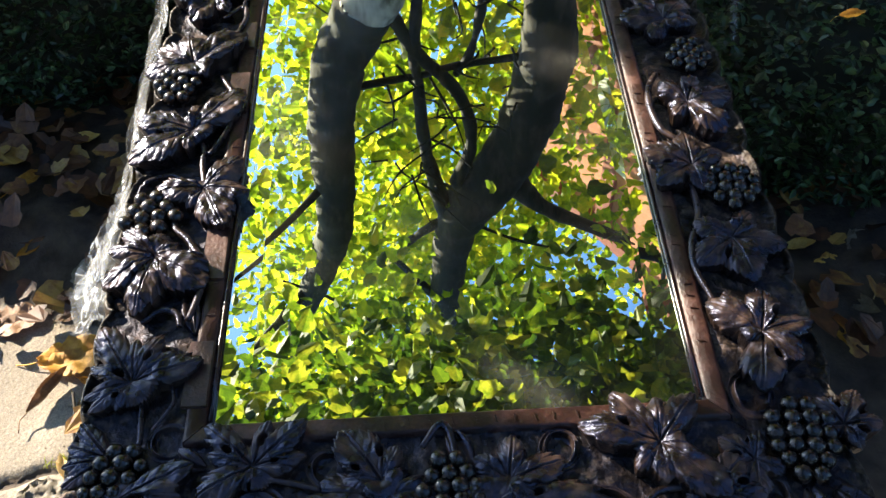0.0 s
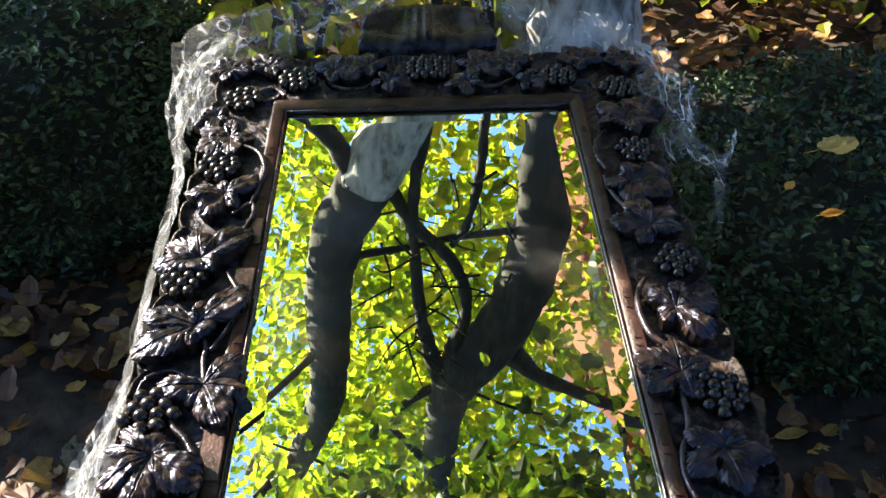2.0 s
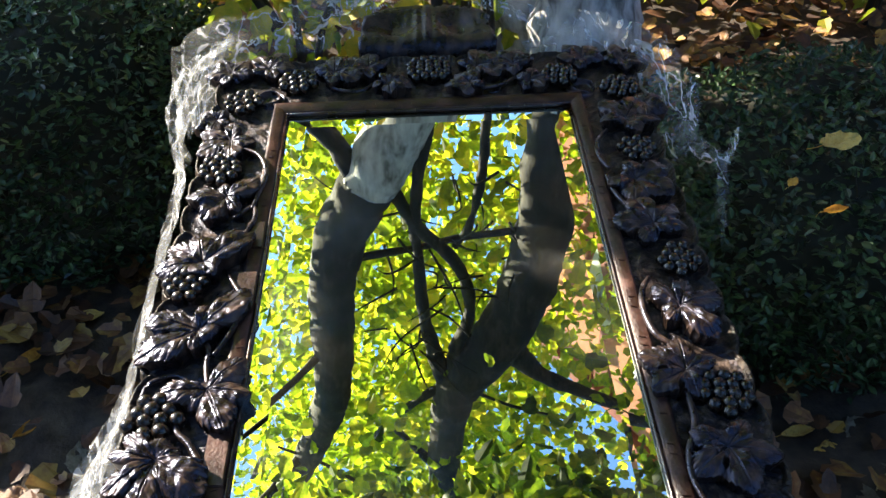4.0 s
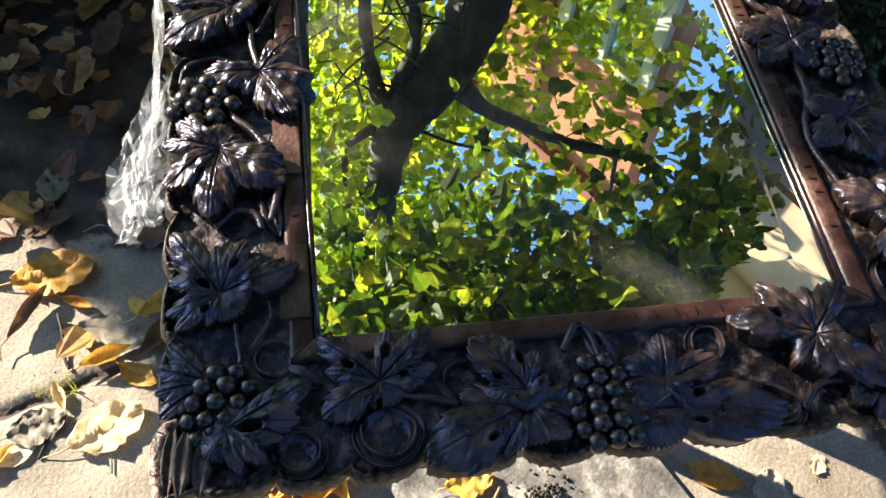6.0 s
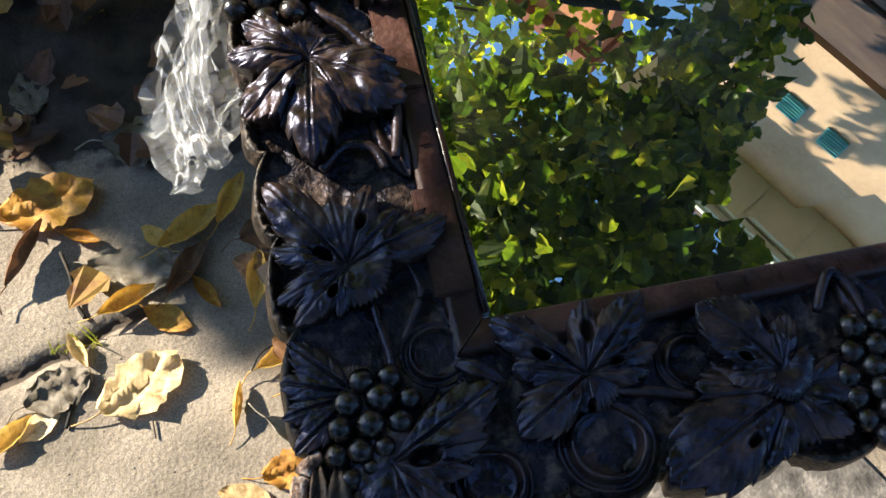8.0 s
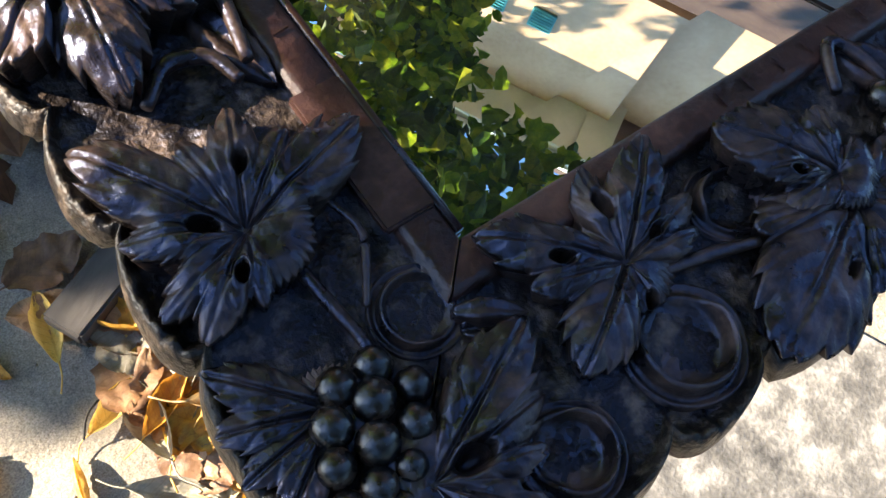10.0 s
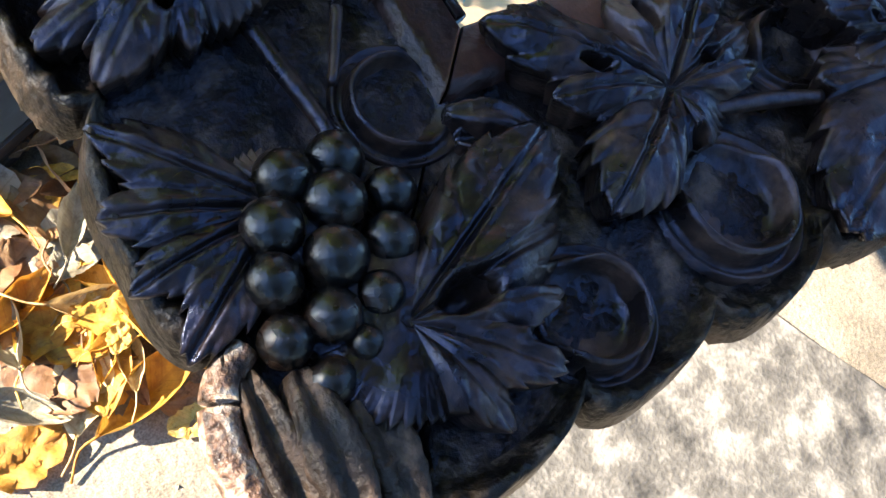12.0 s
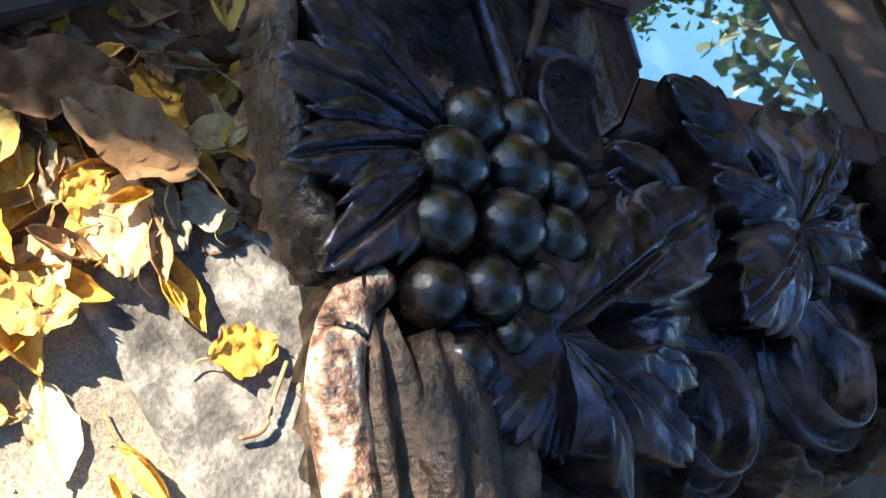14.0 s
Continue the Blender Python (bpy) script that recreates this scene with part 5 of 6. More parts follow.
# unseen trees added round the path to close the horizon and cut its pale light
def build_far_tree(x, y, h, seed):
    ob = thing("added_far_tree", pose(x, y, 0), "unseen dark green tree added back from the path", "tree", "trees round the garden")
    v, f = tube([(0, 0, -0.05, 0.17), (0.05, 0.03, h * 0.35, 0.13), (0.0, 0.1, h * 0.7, 0.07), (0.05, 0.1, h * 0.95, 0.02)], 10, 0.2, 6)
    mesh_object("trunk", v, f, M_BARK, ob)
    rf = np.random.default_rng(seed)
    c = np.stack([rf.normal(0, h * 0.19, 60), rf.normal(0, h * 0.19, 60), rf.uniform(0.18, 1.0, 60) * h], 1)
    p = np.concatenate([q + rf.normal(0, 0.4, (14, 3)) for q in c])
    p = p[p[:, 2] > 0.2]
    scatter_leaves("crown", p, rf.uniform(0.22, 0.38, len(p)), M_FAR, ob, seed)


for i, (fx, fy, fh) in enumerate(((-5.5, -1.0, 4.6), (-5.0, -4.2, 2.6), (-2.4, -5.6, 2.8), (0.6, -6.2, 5.5), (3.4, -5.4, 4.6), (5.6, -3.2, 4.6),
                                    (-2.2, 7.2, 3.4), (-0.2, 7.6, 3.6), (2.6, 8.2, 3.6), (-6.5, 1.0, 3.0))):
    build_far_tree(fx, fy, fh, 200 + i)


def build_sky_blocker():
    """An unseen tree added at the foot of the path; its dark boughs reach over the mirror from behind and block the sky
    there.
    """
    base = Vector((-0.6, -2.6, 0))
    ob = thing("sky_blocker_tree", pose(*base), "unseen broad tree with low dark boughs, added to block the sky", "tree")
    limb("trunk", [(0, 0, -0.05, 0.20), (0.05, 0.05, 1.0, 0.16), (0.1, 0.2, 2.2, 0.13), (0.2, 0.5, 3.6, 0.06)], M_BARK, ob, 0.2, 16)
    for tip in ((-1.2, 1.4, 3.3), (0.4, 2.0, 3.4), (1.5, 1.2, 3.3), (0.2, -1.0, 3.4)):
        limb("branch", [(0.08, 0.12, 1.9, 0.08), (tip[0] * 0.5, tip[1] * 0.5, 2.7, 0.05), (*tip, 0.015)], M_BARK, ob, 0.2, 8)
    rc = np.random.default_rng(41)
    out = []
    while len(out) < 1800:
        p = Vector((rc.uniform(-2.0, 0.65), rc.uniform(-3.6, -0.65), rc.uniform(2.2, 4.2)))
        view = (p - Vector((2.7, 1.0, 1.8))).cross(Vector((-0.704, -0.591, 0.39)).normalized()).length
        if noise.noise(p * 1.6) > -0.25 and view > 0.55 and not lets_sun(p):
            out.append(tuple(p - base))
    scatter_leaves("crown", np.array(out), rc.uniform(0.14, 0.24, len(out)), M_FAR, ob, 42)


build_sky_blocker()


# a second row of shrubs behind, lit from above
def build_shrub(x, y, w, h, n, mat, label, seed):
    ob = thing("shrub", pose(x, y, 0), label, "shrub", "shrubs behind the hedge")
    r2 = random.Random(seed)
    for k in range(6):
        a = r2.uniform(0, 6.28)
        v, f = tube([(0.06 * math.cos(a), 0.06 * math.sin(a), -0.02, 0.014), (0.1 * w * math.cos(a), 0.1 * math.sin(a), h * 0.4, 0.011), (0.45 * w * math.cos(a), 0.4 * w * math.sin(a), h * 0.9, 0.004)], 7, 0.2, 6)
        mesh_object("stem", v, f, M_BARK, ob)
    p = np.stack([rng.normal(0, w * 0.36, n), rng.normal(0, w * 0.28, n), rng.uniform(0.12, 1.05, n) * h], 1)
    scatter_leaves("foliage", p, rng.uniform(0.05, 0.09, n), mat, ob, seed)


build_shrub(-0.10, 1.90, 0.55, 0.75, 300, M_BACK, "low bright shrub turning yellow behind the mirror", 56)
build_shrub(0.40, 2.15, 0.35, 0.80, 130, M_BACK, "thin sucker growth with yellow-green leaves", 57)
build_shrub(-0.25, 2.55, 0.9, 1.3, 520, M_BACK, "leafy shrub turning yellow, stems bare at the foot", 51)
build_shrub(0.15, 2.9, 0.9, 1.5, 420, M_BACK, "leafy shrub turning yellow among bare stems", 52)
build_shrub(1.25, 2.75, 0.6, 0.7, 220, M_BACK, "thin low shrub with yellowing leaves", 53)
build_shrub(-1.1, 2.6, 1.0, 1.5, 520, M_CROWN, "green leafy shrub behind the hedge", 54)
build_shrub(1.75, 2.45, 0.6, 0.75, 200, M_BACK, "thin low shrub with yellowing leaves", 55)


# an unseen tree added towards the sun; its crown is laid out to shade the foot, the head and the far side of the mirror
def build_shade_tree():
    base = Vector((-1.6, 3.2, 0))
    ob = thing("shade_caster_tree", pose(*base), "unseen tree with a dense green crown, added to shade the path", "tree")
    v, f = tube([(0, 0, -0.05, 0.13), (0.02, 0.02, 0.8, 0.10), (0.0, -0.1, 1.7, 0.085), (-0.1, -0.4, 2.6, 0.07), (-0.2, -0.9, 3.4, 0.04)], 14, 0.2, 8)
    mesh_object("trunk", v, f, M_BARK, ob)
    for tip in ((-0.3, -1.5, 3.1), (0.1, -1.2, 3.3), (-0.6, -1.0, 3.2)):
        v, f = tube([(-0.05, -0.25, 2.3, 0.05), (tip[0] * 0.6, tip[1] * 0.6, 2.8, 0.03), (*tip, 0.012)], 8, 0.2, 6)
        mesh_object("branch", v, f, M_BARK, ob)
    out = []
    while len(out) < 5200:
        x, y = rng.uniform(-0.4, 1.0), rng.uniform(-0.6, 1.5)
        gap = noise.noise((x * 5.0 + 3.1, y * 5.0, 4)) > 0.36
        p = Vector((x, y, 0.61)) + SUN * rng.uniform(3.2, 4.2)
        if not gap and not lets_sun(p):
            out.append(tuple(p - base))
    scatter_leaves("crown", np.array(out), rng.uniform(0.055, 0.085, len(out)), M_CROWN, ob, 77)
    # an added side bough, laid out to dapple the path beyond the joint
    side = []
    while len(side) < 4600:
        x, y = rng.uniform(-1.3, 0.45), rng.uniform(0.12, 1.15)
        if y < shade_line(x) - 0.02:
            continue
        if noise.noise((x * 8 + 1.7, y * 8, 6)) > 0.34:
            continue
        p = Vector((x, y, 0)) + SUN * rng.uniform(3.9, 5.0)
        if not lets_sun(p):
            side.append(tuple(p - base))
    scatter_leaves("side_bough", np.array(side), rng.uniform(0.05, 0.08, len(side)), M_CROWN, ob, 78)


build_shade_tree()


# ---- box hedges ----
def build_hedge(name, x0, y0, x1, y1, h, n, seed, label):
    ob = thing(name, pose((x0 + x1) / 2, (y0 + y1) / 2, 0), label, "hedge", "box hedges")
    hx, hy = (x1 - x0) / 2, (y1 - y0) / 2
    r3 = np.random.default_rng(seed)

    def shell(u, w, shrink):
        d = Vector((math.cos(u) * math.cos(w), math.sin(u) * math.cos(w), math.sin(w)))
        k = 1 / (abs(d.x) ** 4 + abs(d.y) ** 4 + abs(d.z) ** 4) ** 0.25
        p = Vector((d.x * k * hx, d.y * k * hy, max(-0.02, h * 0.45 + d.z * k * h * 0.55)))
        b = 1 + 0.10 * noise.noise(Vector((p.x * 5, p.y * 5, p.z * 5 + seed))) + 0.06 * noise.noise(Vector((p.x * 14, p.y * 14, p.z * 14)))
        return Vector((p.x * b * shrink, p.y * b * shrink, p.z * (1 + (b - 1) * 0.8) * (1 - (1 - shrink) * 0.6)))
    # a solid near-black body fills the hedge so nothing shows through its leaves
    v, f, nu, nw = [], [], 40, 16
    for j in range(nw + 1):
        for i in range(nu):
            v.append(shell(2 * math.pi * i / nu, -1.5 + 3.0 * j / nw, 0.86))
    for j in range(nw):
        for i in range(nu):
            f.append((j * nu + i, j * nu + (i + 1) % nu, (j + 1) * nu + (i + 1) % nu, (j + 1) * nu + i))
    mesh_object("dark_fill", v, f, M_BOXIN, ob)
    pl = []
    for _ in range(n):
        w = math.asin(r3.uniform(-0.55, 1.0))
        pl.append(shell(r3.uniform(0, 2 * math.pi), w, 1 - abs(r3.normal(0, 0.07)) + r3.normal(0, 0.015)))
    pl = np.array(pl)
    scatter_leaves("foliage", pl, r3.uniform(0.013, 0.026, n), M_BOX, ob, seed, False, -0.3, "stuff")
    for _ in range(26):
        a = shell(r3.uniform(0, 6.28), math.asin(r3.uniform(0, 1)), 0.95)
        d = Vector((r3.normal(0, 0.3), r3.normal(0, 0.3), 1)).normalized() * r3.uniform(0.03, 0.06)
        vv, ff = tube([(*a, 0.0012), (*(a + d), 0.0008)], 5, 0, 2)
        mesh_object("sprig", vv, ff, M_BOXIN, ob)


build_hedge("box_hedge", -1.40, 1.12, -0.28, 2.0, 0.66, 24000, 61, "clipped dark green box hedge beside the head of the mirror")
build_hedge("box_hedge", 0.72, 0.72, 2.1, 1.55, 0.46, 26000, 62, "low dark green box hedge with fallen leaves on it")


# ---- the house seen in the glass ----
def build_house():
    """Beige upper wall with a white eave and two small grilles over brown boarding with a window; an orange gable stands beyond."""
    m = Matrix.Translation((2.98, 1.77, 0)) @ Matrix.Rotation(radians(-60), 4, "Z") @ Matrix.Scale(1.2, 4)   # x runs along the wall, y points away from the mirror
    ob = thing("house", m, "beige stuccoed house with white eaves and brown boarding", "house")
    part("wall", box_bm(-0.95, 0.02, 3.36, 0.62, 0.20, 4.42, 0), M_STUCCO, ob, "beige stucco, sun-dappled")
    part("wall", box_bm(0.62, 0.16, 3.36, 2.1, 0.34, 4.7, 0), M_STUCCO, ob, "beige stucco in shade")
    part("wall", box_bm(-0.95, 0.06, 0, 2.1, 0.30, 3.33, 0), M_DARK, ob, "dark backing behind the boards")
    z = 0.02
    while z < 3.3:
        h = 0.33
        if z < 1.55 or z > 2.30:
            part("board", box_bm(-0.95, 0.0, z, 2.1, 0.058, min(3.34, z + h - 0.022), 0.006), M_CLAD, ob)
        else:
            part("board", box_bm(-0.95, 0.0, z, 0.05, 0.058, min(3.34, z + h - 0.022), 0.006), M_CLAD, ob)
            part("board", box_bm(1.45, 0.0, z, 2.1, 0.058, min(3.34, z + h - 0.022), 0.006), M_CLAD, ob)
        z += h
    win = part("window", box_bm(0.06, 0.03, 1.60, 1.44, 0.055, 2.38, 0.002), M_PANE, ob, "dark glass reflecting the sky")
    for q in ((0.05, 1.56, 0.12, 2.42), (1.38, 1.56, 1.45, 2.42), (0.12, 1.56, 1.38, 1.62), (0.12, 2.36, 1.38, 2.42)):
        part("window_frame", box_bm(q[0], -0.015, q[1], q[2], 0.05, q[3], 0.004), M_CLAD, win)
    for x in (-0.36, -0.10):
        gr = part("vent_grille", box_bm(x, 0.004, 3.72, x + 0.13, 0.018, 3.86, 0.003), M_TEAL, ob, "small teal lattice grille")
        for k in range(6):
            part("slat", box_bm(x + 0.008, -0.004, 3.732 + k * 0.021, x + 0.122, 0.003, 3.740 + k * 0.021, 0.001), M_TEAL, gr)
    part("eave", box_bm(-1.1, -0.28, 4.40, 0.70, 0.22, 4.47, 0.006), M_WHITE, ob, "white boarded eave")
    for k in range(9):
        part("soffit_board", box_bm(-1.1 + k * 0.2, -0.282, 4.388, -0.915 + k * 0.2, 0.02, 4.398, 0.002), M_WHITE, ob)
    part("eave", box_bm(0.70, -0.06, 4.68, 2.2, 0.36, 4.75, 0.006), M_WHITE, ob)
    part("gutter", box_bm(-1.15, -0.36, 4.42, 0.70, -0.285, 4.49, 0.02), M_WHITE, ob)
    part("roof", box_bm(-1.15, -0.34, 4.50, 2.2, 1.8, 4.56, 0.01), M_ROOF, ob)


def build_gable():
    m = Matrix.Translation((1.304, 3.51, 0)) @ Matrix.Rotation(radians(-55), 4, "Z")
    ob = thing("gable_house", m, "orange plastered house with red trim and a white-framed window", "house")
    part("wall", box_bm(-0.75, 0.1, 0, 0.90, 0.3, 4.9, 0), M_ORANGE, ob)
    part("trim", box_bm(-0.02, 0.06, 2.9, 0.10, 0.096, 4.9, 0.004), M_REDTRIM, ob, "brick-red band")
    w = part("window", box_bm(0.22, 0.06, 3.0, 0.80, 0.09, 3.75, 0.003), M_PANE, ob)
    for q in ((0.16, 2.94, 0.24, 3.81), (0.78, 2.94, 0.86, 3.81), (0.24, 2.94, 0.78, 3.02), (0.24, 3.73, 0.78, 3.81), (0.48, 3.02, 0.53, 3.73)):
        part("window_frame", box_bm(q[0], 0.02, q[1], q[2], 0.088, q[3], 0.004), M_WHITE, w)
    part("trim", box_bm(-0.80, 0.02, 4.85, 0.93, 0.35, 4.97, 0.006), M_REDTRIM, ob)


build_house()
build_gable()


# ---- fallen leaves ----
def fallen_mesh(name, kind, mat, seed):
    """A dry leaf: oval or lobed blade, bent and rumpled, with its rib and stalk."""
    r4 = random.Random(seed)
    verts, faces = [], []
    nl, nw = 16, 9
    bend, roll, rump = {"flat": (0.15, 0.25, 0.05), "curled": (0.5, 1.5, 0.06), "rolled": (0.3, 2.5, 0.04), "crumpled": (0.22, 0.16, 0.13), "lobed": (0.2, 0.14, 0.10)}[kind]
    for i in range(nl + 1):
        u = i / nl
        if kind in ("lobed", "crumpled"):
            wd = 0.38 * math.sin(math.pi * min(1, u * 0.96 + 0.02)) ** 0.6 * (0.92 + 0.22 * noise.noise((u * 4.5, seed * 2.1, 0)))
            wd *= 0.86 + 0.22 * ((u * (3.1 if kind == "lobed" else 5.3) + 0.3 * seed) % 1.0)
        else:
            wd = 0.27 * math.sin(math.pi * min(1, u * 0.97 + 0.015)) ** 0.8
        for k in range(nw):
            s = k / (nw - 1) * 2 - 1
            y = s * wd
            rr = roll * abs(s)
            z = wd * abs(s) * math.sin(rr * 0.6)
            y = wd * s * math.cos(rr * 0.6) if roll > 0.3 else y
            z += bend * (u - 0.5) ** 2 + rump * noise.noise((u * 5, s * 3, seed)) + rump * 0.32 * noise.noise((u * 12, s * 7, seed + 3)) - 0.012 * (1 if k == nw // 2 else 0)
            x = u + 0.03 * math.sin(k * 2.1 + i) * (1 if k in (0, nw - 1) else 0)
            verts.append((x - 0.5, y, z))
    for i in range(nl):
        for k in range(nw - 1):
            faces.append((i * nw + k, (i + 1) * nw + k, (i + 1) * nw + k + 1, i * nw + k + 1))
    low = min(v[2] for v in verts)
    verts = [(x, y, z - low) for x, y, z in verts]
    zc = verts[nw // 2][2]
    tv, tf = tube([(-0.49, 0, zc, 0.012), (-0.66, 0.03, zc * 0.5 + 0.01, 0.010), (-0.84, r4.uniform(-0.12, 0.12), 0.012, 0.011)], 5, 0, 3)
    out = []
    for nm, vv, ff in ((name, verts, faces), ("stalk", [tuple(v) for v in tv], tf)):
        me = bpy.data.meshes.new(nm)
        me.from_pydata(vv, [], ff)
        me.materials.append(mat)
        me.polygons.foreach_set("use_smooth", [True] * len(me.polygons))
        out.append(me)
    return out


FALLEN = {}
for knd in ("flat", "curled", "rolled", "crumpled", "lobed"):
    for tone, mt in (("yellow", M_YELLOW), ("pale", M_PALE), ("brown", M_BROWN), ("grey", M_GREYLEAF)):
        FALLEN[knd, tone] = [fallen_mesh("fallen_leaf", knd, mt, s) for s in (1, 2)]
TEXT = {"flat": "flat oval", "curled": "curled oval", "rolled": "tightly rolled", "crumpled": "crumpled dry", "lobed": "lobed dry"}
count = 0


def fallen(x, y, size, turn, knd, tone, z=None, tip=(0, 0), on="the path"):
    global count
    count += 1
    blade, stalk = FALLEN[knd, tone][count % 2]
    ob = new("fallen_leaf", blade)
    new("stalk", stalk).parent = ob
    ob.matrix_world = pose(x, y, 0.001 + ground_height(x, y) + max(0, -paved(x, y) * 0.1) if z is None else z, tip[0], tip[1], turn) @ Matrix.Scale(size, 4)
    tagged(ob, f"{TEXT[knd]} {'golden yellow' if tone == 'yellow' else 'pale yellow' if tone == 'pale' else 'russet brown' if tone == 'brown' else 'bleached grey'} fallen leaf on {on}", "leaf", "fallen leaves")
    return ob


fallen(-0.231, 0.045, 0.075, 150, "flat", "pale")
fallen(0.014, 0.014, 0.082, 98, "flat", "pale")
fallen(-0.172, 0.072, 0.075, 5, "crumpled", "yellow")
fallen(-0.055, 0.075, 0.120, 18, "curled", "yellow")
fallen(-0.030, 0.045, 0.06, -30, "crumpled", "brown")
fallen(0.183, 0.064, 0.070, 10, "crumpled", "yellow", 0.018, on="the stone slab")
fallen(0.555, 0.036, 0.085, -28, "flat", "yellow")
fallen(0.722, -0.053, 0.075, -5, "curled", "yellow")
fallen(0.630, -0.005, 0.080, 80, "crumpled", "grey")
fallen(0.720, 0.034, 0.035, 60, "crumpled", "pale")
fallen(-0.343, 0.216, 0.115, 28, "crumpled", "pale")
fallen(-0.447, 0.231, 0.085, 20, "crumpled", "grey")
fallen(-0.420, 0.280, 0.055, 115, "curled", "pale")
fallen(-0.505, 0.18, 0.07, 40, "curled", "yellow")
fallen(-0.470, 0.19, 0.06, 35, "flat", "pale")
fallen(-0.305, 0.304, 0.070, -35, "flat", "yellow")
fallen(-0.350, 0.332, 0.080, 20, "curled", "yellow", 0.012)
fallen(-0.348, 0.380, 0.115, -20, "lobed", "grey")
fallen(-0.258, 0.430, 0.105, 28, "curled", "yellow")
fallen(-0.31, 0.43, 0.05, 130, "flat", "yellow")
fallen(-0.27, 0.37, 0.09, 50, "curled", "brown")
fallen(-0.25, 0.33, 0.06, -60, "curled", "yellow")
fallen(-0.449, 0.506, 0.130, 12, "crumpled", "yellow")
fallen(-0.480, 0.431, 0.105, 62, "rolled", "brown", 0.008)
fallen(-0.408, 0.446, 0.055, -25, "curled", "yellow")
fallen(-0.310, 0.583, 0.120, -10, "lobed", "grey")
fallen(-0.512, 0.647, 0.060, 15, "flat", "pale")
fallen(-0.485, 0.602, 0.040, 20, "flat", "brown")
fallen(-0.380, 0.676, 0.060, 5, "flat", "yellow")
fallen(-0.367, 0.782, 0.075, 60, "curled", "yellow")
fallen(-0.467, 0.690, 0.080, 100, "crumpled", "grey")
fallen(-0.584, 0.768, 0.075, 40, "curled", "yellow")
fallen(-0.588, 0.596, 0.110, 15, "crumpled", "brown")
fallen(-0.508, 0.646, 0.05, 70, "flat", "brown")
fallen(-0.228, 0.166, 0.062, 78, "rolled", "yellow", 0.004)
fallen(-0.682, 1.006, 0.075, 30, "curled", "yellow")
fallen(-0.634, 0.941, 0.085, 45, "curled", "yellow")
fallen(-0.540, 1.06, 0.07, 10, "flat", "yellow")
for lx, ly, ls, lt, lk, lc in ((-0.046, 0.158, 0.075, 20, "curled", "yellow"), (0.028, 0.128, 0.08, -20, "curled", "yellow"), (-0.075, 0.125, 0.07, 60, "curled", "yellow"),
                               (-0.10, 0.15, 0.08, 130, "crumpled", "yellow"), (-0.12, 0.19, 0.08, 30, "curled", "yellow"), (0.089, 0.180, 0.075, 100, "crumpled", "pale"),
                               (0.133, 0.124, 0.085, -70, "curled", "yellow"), (0.038, 0.167, 0.06, 20, "crumpled", "brown"), (0.067, 0.235, 0.05, 10, "curled", "yellow"),
                               (0.104, 0.221, 0.05, 60, "curled", "yellow"), (-0.009, 0.283, 0.085, 80, "curled", "yellow"), (0.100, 0.285, 0.14, -25, "lobed", "brown"),
                               (0.022, 0.300, 0.12, 10, "lobed", "brown"), (0.16, 0.25, 0.08, -40, "curled", "yellow"), (-0.06, 0.23, 0.09, 40, "lobed", "grey"),
                               (0.19, 0.20, 0.09, 60, "lobed", "brown"), (-0.12, 0.27, 0.09, 140, "curled", "brown"), (-0.16, 0.22, 0.08, 20, "curled", "yellow"),
                               (-0.18, 0.33, 0.085, 80, "curled", "yellow"), (-0.15, 0.40, 0.09, 10, "lobed", "brown"), (-0.2, 0.46, 0.085, 60, "curled", "yellow"),
                               (0.0, 0.21, 0.06, 200, "curled", "pale"), (-0.06, 0.36, 0.09, 0, "lobed", "brown")):
    fallen(lx, ly, ls, lt, lk, lc, 0.003 + 0.018 * ((lx * 37 + ly * 91) % 1.0))
for lx, ly, ls, lt, lk, lc in ((0.968, 0.594, 0.09, 70, "lobed", "yellow"), (1.057, 0.630, 0.12, 100, "lobed", "grey"), (0.954, 0.455, 0.065, 95, "flat", "yellow"), (1.00, 0.52, 0.08, -40, "flat", "grey"),
                               (1.10, 0.56, 0.09, 20, "lobed", "pale"), (0.93, 0.66, 0.07, 10, "curled", "yellow"), (1.12, 0.45, 0.07, 70, "curled", "brown"), (0.88, 0.53, 0.05, 10, "flat", "grey"), (1.2, 0.62, 0.1, 40, "lobed", "brown")):
    fallen(lx, ly, ls, lt, lk, lc, 0.03, on="dark soil")
for lx, ly, lz, ls, lt, lk, lc in ((1.028, 1.003, 0.475, 0.085, 20, "lobed", "yellow"), (0.98, 0.86, 0.42, 0.05, 10, "curled", "yellow"), (0.92, 0.93, 0.44, 0.035, 50, "flat", "yellow"), (1.33, 1.42, 0.44, 0.05, 100, "flat", "yellow")):
    fallen(lx, ly, ls, lt, lk, lc, lz, on="the box hedge")


rl = np.random.default_rng(57)
for k in range(72):
    lx, ly = rl.uniform(-0.17, 0.20), rl.uniform(0.10, 0.42)
    if lx > 0.02 and ly < 0.19:
        lx -= 0.19
    fallen(lx, ly, rl.uniform(0.06, 0.115), rl.uniform(0, 360), ("curled", "flat", "lobed", "curled", "crumpled")[k % 5], ("yellow", "brown", "grey", "brown", "yellow", "brown", "pale")[k % 7], 0.004 + rl.uniform(0, 0.012), (rl.uniform(-18, 18), rl.uniform(-18, 18)))


